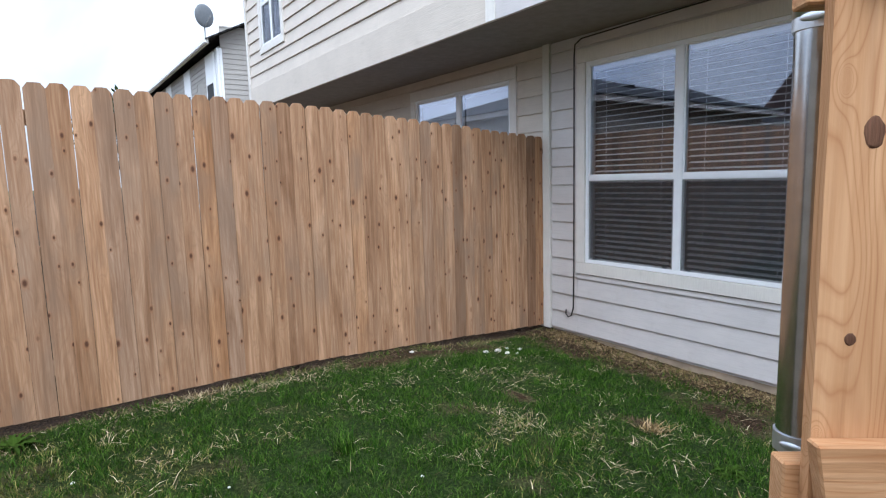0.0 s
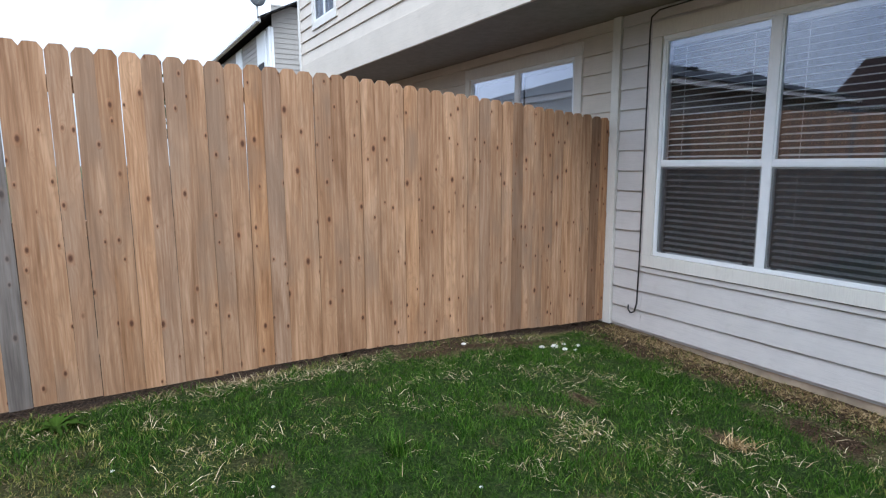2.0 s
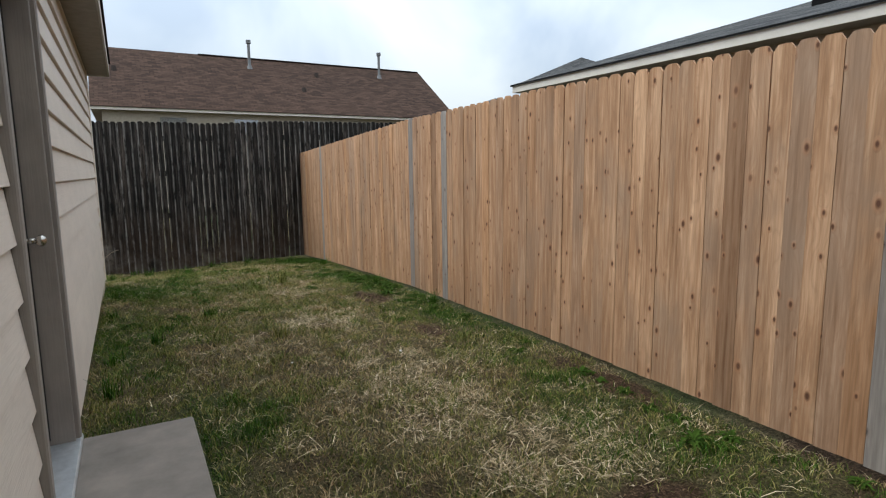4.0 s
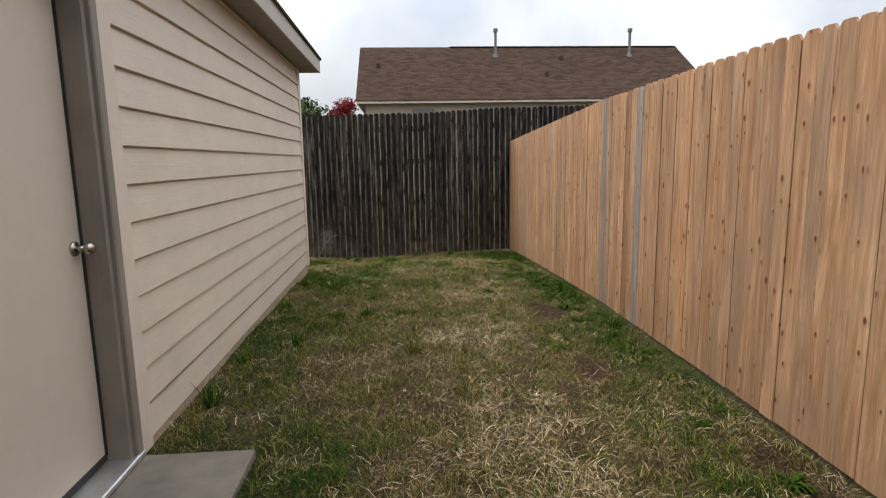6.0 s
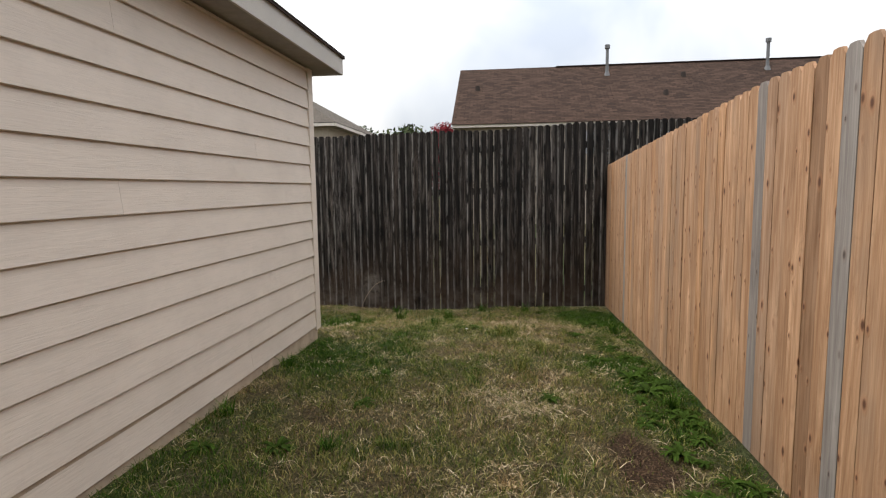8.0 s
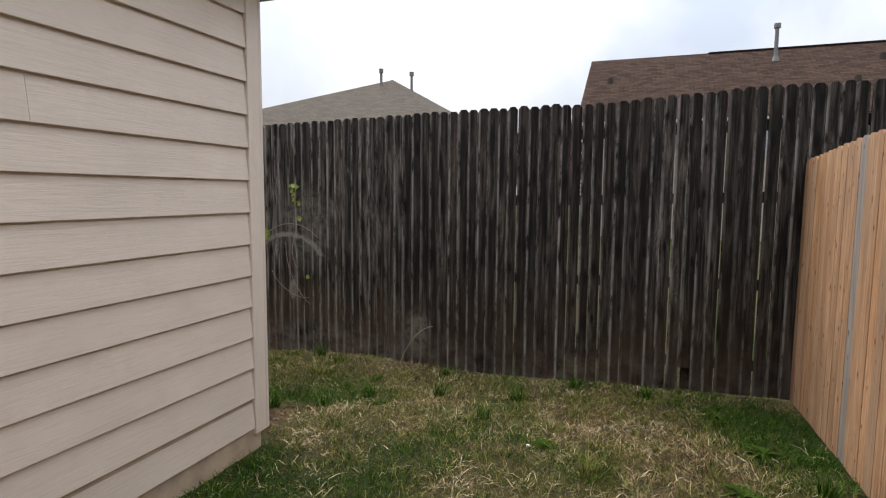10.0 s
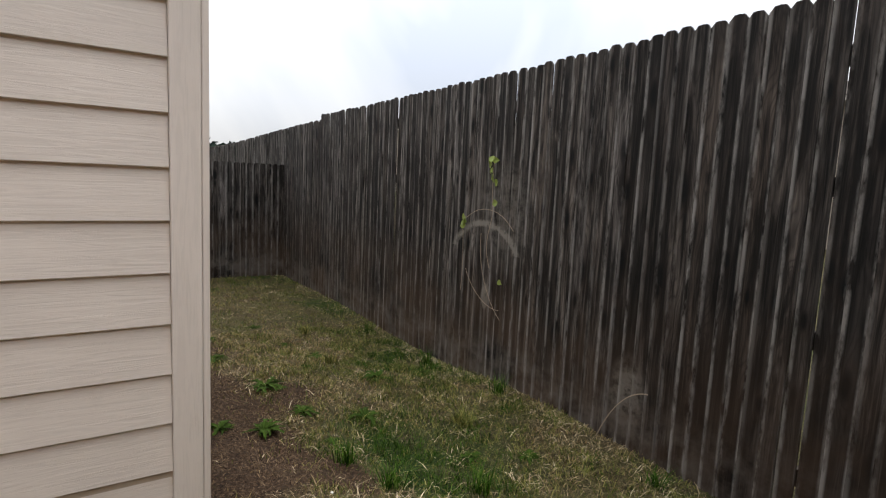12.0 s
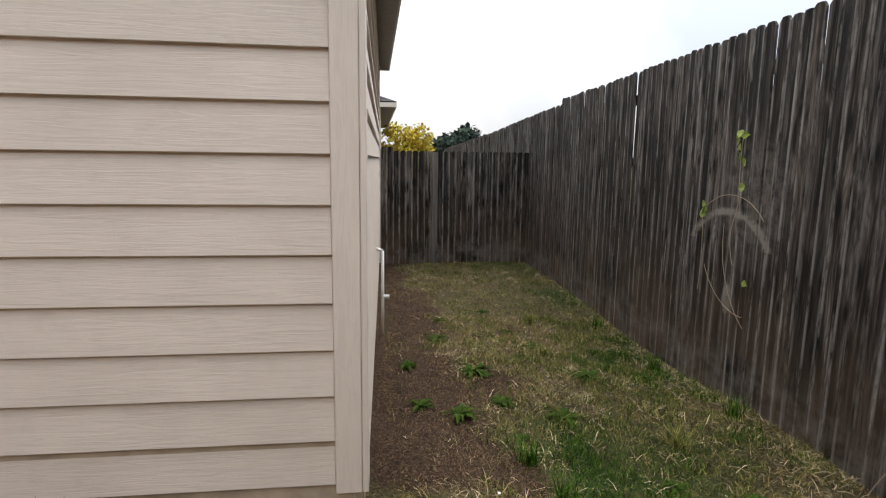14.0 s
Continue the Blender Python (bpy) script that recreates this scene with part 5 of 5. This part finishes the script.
# ---------- trees in the distance ----------
def tree(name, x, y, base, height, radius, mat, label, seed, n=2600, leaf=0.16, conical=False):
    t = thing(name, (x, y, base), label, "tree")
    rnd = random.Random(seed)
    bm = bmesh.new()
    tube(bm, (0, 0, -0.3), (0, 0, height * 0.55), radius * 0.07, radius * 0.04, 8)
    for k in range(9):
        a = rnd.uniform(0, 6.28)
        z = height * rnd.uniform(0.3, 0.6)
        tube(bm, (0, 0, z), (math.cos(a) * radius * 0.6, math.sin(a) * radius * 0.6, z + height * 0.25), radius * 0.03, radius * 0.01, 6)
    part("trunk", bm, M_BARK, t)
    r = np.random.RandomState(seed)
    k = 26
    a = r.uniform(0, 2 * np.pi, k)
    if conical:
        hz = r.uniform(0.15, 0.97, k)
        rad = radius * (1 - hz) * r.uniform(0.4, 0.9, k)
        cz = hz * height
        cr = radius * 0.34 * (1.15 - hz)
    else:
        hz = r.uniform(0.42, 0.88, k)
        rad = radius * np.sqrt(np.clip(1 - ((hz - 0.62) / 0.36) ** 2, 0.05, 1)) * r.uniform(0.2, 0.8, k)
        cz = hz * height
        cr = radius * r.uniform(0.22, 0.42, k)
    cen = np.stack([np.cos(a) * rad, np.sin(a) * rad, cz], -1)
    which = r.randint(0, k, n)
    d = r.normal(size=(n, 3))
    d /= np.linalg.norm(d, axis=1, keepdims=True)
    p = cen[which] + d * (cr[which] * r.uniform(0.35, 1.0, n) ** 0.5)[:, None]
    u = r.normal(size=(n, 3))
    u /= np.linalg.norm(u, axis=1, keepdims=True)
    w = np.cross(u, d + 0.01)
    w /= np.linalg.norm(w, axis=1, keepdims=True)
    s = leaf * r.uniform(0.6, 1.3, n)[:, None]
    v = np.stack([p - u * s, p + w * s * 0.55, p + u * s, p - w * s * 0.55], 1).reshape(-1, 3)
    f = np.arange(n * 4).reshape(n, 4)
    raw_mesh("crown", v.tolist(), f.tolist(), mat, t)


tree("yellow_tree", -21, 9.95, -0.8, 3.95, 1.55, M_YELLOW, "autumn tree with yellow leaves beyond the fence", 3, 4200, 0.10)
tree("pine_tree", -37, 14.6, -1, 5.0, 2.6, M_PINELEAF, "dark evergreen tree in the distance", 4, 3800, 0.22, False)
tree("pine_tree", -37, 17.0, -1, 4.2, 2.2, M_PINELEAF, "dark evergreen tree in the distance", 14, 3000, 0.22, False)
tree("red_tree", -0.5, 33, -0.5, 5.9, 1.3, M_REDLEAF, "small tree with crimson leaves by the house", 5, 3000, 0.09)
tree("far_tree", -4.8, 52, -0.5, 7.8, 3.4, M_GREENLEAF, "brownish green tree in the distance", 6, 3600, 0.2)
tree("far_tree", -8.5, 50, -0.5, 7.6, 3.0, M_GREENLEAF, "brownish green tree in the distance", 16, 3600, 0.2)
tree("bare_tree", 42, -4.3, -0.5, 8.8, 2.8, M_GREENLEAF, "thin-leaved tree showing above the fence", 7, 700, 0.2)


# ---------- weeds ----------
def weed_mesh(seed, n=38, size=0.105):
    r = random.Random(seed)
    verts, faces = [], []
    for i in range(n):
        a = r.uniform(0, 6.283)
        L = size * r.uniform(0.35, 1.2)
        up = r.uniform(0.15, 1.1)
        wd = L * r.uniform(0.09, 0.15)
        curl = r.uniform(-0.5, 0.5)
        segs = 7
        b = len(verts)
        for k in range(segs + 1):
            t = k / segs
            aa = a + curl * t
            rad = L * t
            z = L * up * (t - t * t * 0.9) + 0.004
            hw = wd * math.sin(math.pi * (0.1 + 0.88 * t)) * (0.45 if k % 2 else 1.15)
            cx, cy = math.cos(aa) * rad, math.sin(aa) * rad
            px, py = -math.sin(aa) * hw, math.cos(aa) * hw
            verts += [(cx + px, cy + py, z + hw * 0.3), (cx, cy, z - hw * 0.1), (cx - px, cy - py, z + hw * 0.3)]
        for k in range(segs):
            o = b + 3 * k
            faces += [(o, o + 3, o + 4, o + 1), (o + 1, o + 4, o + 5, o + 2)]
    hub = len(verts)
    for q in range(0, hub, 3 * (segs + 1)):
        verts[q + 1] = (0, 0, 0)
    me = bpy.data.meshes.new("rosette")
    me.from_pydata(verts, [], faces)
    me.materials.append(M_WEED)
    return me


WEEDS = [weed_mesh(s) for s in (1, 2, 3)]
SPOTS = [(-1.61, 9.3, 1.1), (-0.77, 9.48, 1.35), (-0.07, 9.27, 1.15), (-0.22, 9.57, 1.0), (-0.02, 9.92, 1.2), (-0.65, 10.32, 1.2), (-1.44, 10.12, 0.9), (-0.72, 10.77, 0.9), (0.75, 10.2, 0.7), (0.9, 10.5, 0.8), (-2.6, 9.9, 0.7), (-1.1, 9.9, 0.5), (0.2, 9.6, 0.5), (-1.9, 10.0, 0.6),
         (4.05, 0.45, 1.3), (4.1, 6.9, 1.2), (4.0, 7.4, 1.4), (3.95, 7.8, 1.1), (4.1, 8.4, 1.1), (3.9, 9.9, 1.1), (3.7, 10.6, 1.2), (4.1, 6.1, 0.9), (4.05, 3.3, 0.9), (2.0, 6.9, 0.9), (2.0, 7.6, 0.8),
         (1.4, 8.0, 0.8), (4.1, 2.2, 0.8), (1.66, -2.58, 0.9), (0.95, -1.9, 0.8), (1.3, 6.1, 0.9), (3.5, 5.1, 0.7), (4.15, 5.0, 0.8), (2.6, 9.4, 0.8), (-0.9, 9.0, 0.9), (-0.2, 9.05, 0.9), (3.95, 6.4, 1.1), (4.1, 6.6, 1.0), (3.85, 6.8, 0.9), (4.12, 7.6, 1.1), (3.9, 7.2, 0.9), (4.1, 8.0, 1.0), (3.85, 8.3, 0.8), (4.08, 5.5, 0.8), (4.05, 2.5, 0.7), (3.95, 3.9, 0.7), (3.89, 2.28, 1.1), (1.71, 6.16, 1.1), (3.27, 7.19, 0.9), (3.69, 9.22, 1.1), (-2.3, 9.4, 0.8)]
_r = random.Random(77)
SPOTS += [(_r.uniform(3.88, 4.22), _r.uniform(5.6, 9.3), _r.uniform(0.35, 0.8)) for _ in range(60)] + [(_r.uniform(3.95, 4.22), _r.uniform(-0.5, 5.0), _r.uniform(0.35, 0.7)) for _ in range(14)]


def weeds():
    for i, (x, y, s) in enumerate(SPOTS):
        w = thing("weed", (x, y, gz(x, y) + 0.004), "low green rosette weed with lobed leaves in the thin lawn", "weed", "lawn weeds", rz=i * 47)
        w.scale = (s, s, s)
        place("rosette", WEEDS[i % 3], w)


weeds()


def tuft_mesh(seed):
    r = random.Random(seed)
    verts, faces = [], []
    for i in range(70):
        a, L = r.uniform(0, 6.283), r.uniform(0.06, 0.17)
        ln = r.uniform(0.15, 0.9)
        bx, by = r.gauss(0, 0.025), r.gauss(0, 0.025)
        w = r.uniform(0.002, 0.0045)
        px, py = -math.sin(a) * w, math.cos(a) * w
        o = len(verts)
        for t, z in ((0, 0), (0.45, 0.62), (1, 0.9)):
            x, y = bx + math.cos(a) * L * ln * t, by + math.sin(a) * L * ln * t
            k = 1 - t * 0.85
            verts += [(x - px * k, y - py * k, L * z), (x + px * k, y + py * k, L * z)]
        faces += [(o, o + 1, o + 3, o + 2), (o + 2, o + 3, o + 5, o + 4)]
    me = bpy.data.meshes.new("tuft")
    me.from_pydata(verts, [], faces)
    return me


def tufts():
    kinds = []
    for i, m in ((1, M_OLIVE), (2, M_GREEN), (3, M_DRY)):
        me = tuft_mesh(i)
        me.materials.append(m)
        kinds.append(me)
    spots = [(0.38, 10.44, 0), (0.3, 10.46, 0), (-2.3, 10.34, 0), (-1.2, 10.15, 0), (0.9, 9.6, 1), (1.1, 10.0, 1), (0.5, 9.55, 1), (1.6, 10.3, 1), (2.1, 9.8, 1), (2.17, -2.74, 2), (1.4, -2.25, 2), (2.22, -2.7, 2), (1.36, -2.2, 2), (2.9, -1.0, 1), (1.2, -1.0, 1), (3.1, 7.9, 0), (3.3, 8.6, 0),
             (2.0, 6.2, 1), (1.5, 5.4, 1), (2.9, 9.1, 0), (2.2, 10.5, 1), (3.0, 5.9, 2), (2.4, 5.1, 0), (1.2, 4.3, 1), (1.2, 5.0, 1), (1.18, 6.6, 1), (1.2, 7.6, 1), (4.12, 9.4, 1), (4.1, 7.1, 1), (4.15, 5.7, 1), (0.0, 11.0, 1), (-1.0, 11.0, 1), (1.4, 11.0, 1), (2.6, 11.0, 1), (-2.2, 11.0, 1), (3.2, 10.9, 1)]
    for i, (x, y, k) in enumerate(spots):
        t = thing("grass_tuft", (x, y, gz(x, y) - 0.004), ("olive", "green", "dry straw-coloured")[k] + " tuft of taller grass in the lawn", "grass tuft", "lawn tufts", rz=i * 71)
        t.scale = (1, 1, 0.42 if k == 2 else 0.7 + 0.05 * (i % 8))
        place("tuft", kinds[k], t)


tufts()


STONES = ((4.16, -2.22, 0.02), (3.96, -2.86, 0.024), (3.94, -2.98, 0.03), (3.86, -3.02, 0.022), (3.82, -3.1, 0.016), (3.9, -3.2, 0.02), (3.98, -3.12, 0.016), (2.47, -1.21, 0.009), (2.33, 4.43, 0.01), (3.13, 4.3, 0.014),
          (2.52, 9.37, 0.013), (2.64, 9.43, 0.013), (2.63, 9.69, 0.009), (2.9, -0.4, 0.008), (3.4, 0.2, 0.01), (0.9, 9.3, 0.008))


def pale_bits():
    for i, (x, y, s) in enumerate(STONES):
        t = thing("stone", (x, y, gz(x, y) + s * 0.5), "small pale stone lying in the lawn", "stone", "pale stones", rz=i * 40)
        bm = bmesh.new()
        bmesh.ops.create_icosphere(bm, subdivisions=2, radius=s)
        for v in bm.verts:
            v.co *= 1 + 0.3 * noise.noise(v.co * 60 + Vector((i, 0, 0)))
            v.co.z *= 0.5
        part("stone_body", bm, M_PVC, t)


pale_bits()


def vine():
    v = thing("vine", (-0.42, OY, 0.5), "dead vine stems with a few green leaves on the old fence", "vine")
    paths = [[(-0.12, 0.62), (-0.1, 0.4), (-0.02, 0.2), (0.1, 0.02), (0.2, -0.04)], [(-0.3, 0.3), (-0.2, 0.12), (0.0, 0.0), (0.18, 0.03)], [(0.02, 1.2), (0.0, 1.0), (0.04, 0.8), (0.0, 0.66), (-0.06, 0.5), (0.02, 0.35)],
             [(-0.34, 0.72), (-0.25, 0.79), (-0.1, 0.83), (0.05, 0.82), (0.2, 0.77), (0.3, 0.68)], [(-0.36, 0.66), (-0.36, 0.5), (-0.33, 0.3), (-0.36, 0.1)]]
    for pts in paths:
        c = bpy.data.curves.new("stem", "CURVE")
        c.dimensions, c.bevel_depth = "3D", 0.0022
        sp = c.splines.new("NURBS")
        sp.points.add(len(pts) - 1)
        for q, (x, z) in zip(sp.points, pts):
            q.co = (x, -0.012 - 0.02 * abs(math.sin(x * 9 + z * 7)), z, 1)
        sp.use_endpoint_u = True
        c.materials.append(M_STEM)
        place("stem", c, v)
    r = random.Random(6)
    me = bpy.data.meshes.new("leaf")
    pts = [(0, 0, 0), (0.022, -0.004, 0.012), (0.03, -0.006, 0.032), (0.012, -0.003, 0.05), (0, 0.0, 0.066), (-0.012, -0.003, 0.05), (-0.03, -0.006, 0.032), (-0.022, -0.004, 0.012), (0, 0.002, 0.03)]
    me.from_pydata(pts, [], [(i, (i + 1) % 8, 8) for i in range(8)])
    me.materials.append(M_LEAF)
    for x, z, n in ((0.0, 1.22, 6), (0.02, 1.13, 4), (0.12, 1.1, 1), (0.13, 0.86, 1), (-0.36, 0.72, 4), (-0.34, 0.66, 2), (0.14, 0.3, 1)):
        for k in range(n):
            place("leaf", me, v, "", pose(x + r.uniform(-0.03, 0.03), -0.02 - r.uniform(0, 0.03), z + r.uniform(-0.04, 0.04), r.uniform(-40, 30), r.uniform(90, 270), r.uniform(-40, 40)) @ Matrix.Scale(r.uniform(0.7, 1.1), 4))
    w = thing("vine", (0.95, OY - 0.03, 0.0), "single dry vine stem leaning on the old fence foot", "vine")
    c = bpy.data.curves.new("stem", "CURVE")
    c.dimensions, c.bevel_depth = "3D", 0.003
    sp = c.splines.new("NURBS")
    pts = [(0.25, 0.35), (0.12, 0.33), (0.0, 0.2), (-0.1, -0.05)]
    sp.points.add(3)
    for q, (x, z) in zip(sp.points, pts):
        q.co = (x, -0.03, z, 1)
    sp.use_endpoint_u = True
    c.materials.append(M_STEM)
    place("stem", c, w)


vine()


# ---------- grass ----------
def blade_mesh(name, x, y, h, w, lean, r, mat, label, flat=False):
    n = len(x)
    z = ground_z(x, y) - 0.006
    a = r.uniform(0, 2 * np.pi, n)
    b = r.uniform(0, 2 * np.pi, n)
    px, py = np.cos(a) * w * 0.5, np.sin(a) * w * 0.5
    lx, ly = np.cos(b) * lean * h, np.sin(b) * lean * h
    base = np.stack([x, y, z], -1)
    side = np.stack([px, py, np.zeros(n)], -1)
    midp = base + np.stack([lx * 0.35, ly * 0.35, h * 0.6], -1)
    tip = base + np.stack([lx, ly, h * (0.95 if not flat else 0.25)], -1)
    if flat:
        midp = base + np.stack([lx * 0.5, ly * 0.5, h * 0.22 + 0.004], -1)
    v = np.stack([base - side, base + side, midp + side * 0.8, midp - side * 0.8, tip], 1).reshape(-1, 3)
    k = np.arange(n)[:, None] * 5
    me = bpy.data.meshes.new(name)
    me.vertices.add(n * 5)
    me.vertices.foreach_set("co", v.ravel())
    loops = np.concatenate([k + np.array([[0, 1, 2, 3]]), k + np.array([[3, 2, 4]])], 1).ravel()
    me.loops.add(len(loops))
    me.loops.foreach_set("vertex_index", loops.astype(np.int32))
    starts = np.concatenate([np.arange(n)[:, None] * 7, np.arange(n)[:, None] * 7 + 4], 1).ravel()
    me.polygons.add(n * 2)
    me.polygons.foreach_set("loop_start", starts.astype(np.int32))
    me.update(calc_edges=True)
    me.materials.append(mat)
    tagged(new(name, me), label, "grass", kind="stuff")


def lawn():
    r = np.random.RandomState(11)

    def scatter(n):
        x = r.uniform(-6.5, 4.3, n)
        y = r.uniform(-3.92, 11.2, n)
        ok = (x > 1.07) | (y > 8.85) | ((y < 1.2) & (x > -1.5))
        ok &= ~((x < 1.62) & (x > 1.0) & (y > 2.43) & (y < 3.72))
        ok &= ~((x < -5.7))
        far = r.uniform(0, 1, n) < np.where(x < -2.5, 0.35, 1.0)
        return x[ok & far], y[ok & far]

    x, y = scatter(1300000)
    fine, small, broad = patch_noise(x, y, 19, 2), patch_noise(x, y, 7, 3), patch_noise(x, y, 2.6, 4)
    g = green_amount(x, y) + r.normal(0, 0.15, len(x)) + 0.42 * (small - 0.5) + 0.3 * (fine - 0.5)
    bare = spots(x, y, BARE, 31)
    dirt = (y < -3.65) | ((x < 0.8) & (y > 8.8) & (y < 9.15)) | ((x > 4.275 - 0.03 * np.sin(y * 3)) & (y < 6))
    keep = ~(dirt & (r.uniform(0, 1, len(x)) < 0.8)) & (r.uniform(0, 1, len(x)) > bare * 0.93)
    # small gaps between the clumps
    keep &= r.uniform(0, 1, len(x)) < np.clip((patch_noise(x, y, 27, 5) - 0.02) * 3.0, 0.2, 1)
    x, y, g, fine, small, broad = (q[keep] for q in (x, y, g, fine, small, broad))
    tall = np.clip(0.25 + 0.95 * small + 0.75 * fine + 0.35 * (broad - 0.5), 0.3, 2.0)
    lush = g > 0.7
    olive = (g > 0.36) & ~lush
    dry = ~lush & ~olive & (r.uniform(0, 1, len(x)) < 0.92)
    for m, nm, lo, hi, wd, l0, l1, mat, lab in (
            (lush, "green_grass", 0.016, 0.046, (0.0022, 0.0045), 0.2, 1.4, M_GREEN, "lush short green lawn grass"),
            (olive, "olive_grass", 0.014, 0.042, (0.0025, 0.005), 0.3, 1.5, M_OLIVE, "thin olive lawn grass"),
            (dry, "dry_grass", 0.012, 0.04, (0.002, 0.0045), 0.5, 1.8, M_DRY, "dry straw-coloured lawn grass")):
        n = int(m.sum())
        blade_mesh(nm, x[m], y[m], r.uniform(lo, hi, n) * tall[m], r.uniform(*wd, n), r.uniform(l0, l1, n), r, mat, lab)
    strawy = spots(x, y, STRAWY, 41)
    foot = np.exp(-((y - 11.1) / 0.09) ** 2)
    m = r.uniform(0, 1, len(x)) < (np.where(g < 0.4, 0.1, np.where(g < 0.7, 0.03, 0.006)) + 0.6 * strawy + 0.25 * foot) * np.clip(patch_noise(x, y, 11, 8) * 2.4 - 0.3, 0, 1)
    blade_mesh("straw", x[m], y[m], r.uniform(0.03, 0.12, m.sum()), r.uniform(0.002, 0.0052, m.sum()), r.uniform(0.8, 1.3, m.sum()), r, M_STRAW, "loose bleached clippings lying on the lawn", True)
    n = 26000
    area = np.array([q[2] * q[3] for q in BARE])
    k = r.choice(len(BARE), n, p=area / area.sum())
    bx, by = (np.array([BARE[i][q] for i in k]) + r.normal(0, 0.75, n) * np.array([BARE[i][q + 2] for i in k]) for q in (0, 1))
    ok = (bx < 4.27) & (by > -3.92) & (by < 11.15) & ((bx > 1.08) | (by > 8.76))
    bx, by = bx[ok], by[ok]
    blade_mesh("dead_litter", bx, by, r.uniform(0.01, 0.05, len(bx)), r.uniform(0.002, 0.006, len(bx)), r.uniform(0.5, 1.3, len(bx)), r, M_LITTER, "dead brown bits on the bare soil patches", True)
    # brown litter along the house wall
    n = 6000
    lx = r.uniform(0.4, 4.2, n)
    ly = -3.93 + np.abs(r.normal(0, 0.16, n))
    blade_mesh("leaf_litter", lx, ly, r.uniform(0.02, 0.08, n), r.uniform(0.003, 0.008, n), r.uniform(0.5, 1.3, n), r, M_DRY, "brown leaf litter along the foundation", True)


lawn()
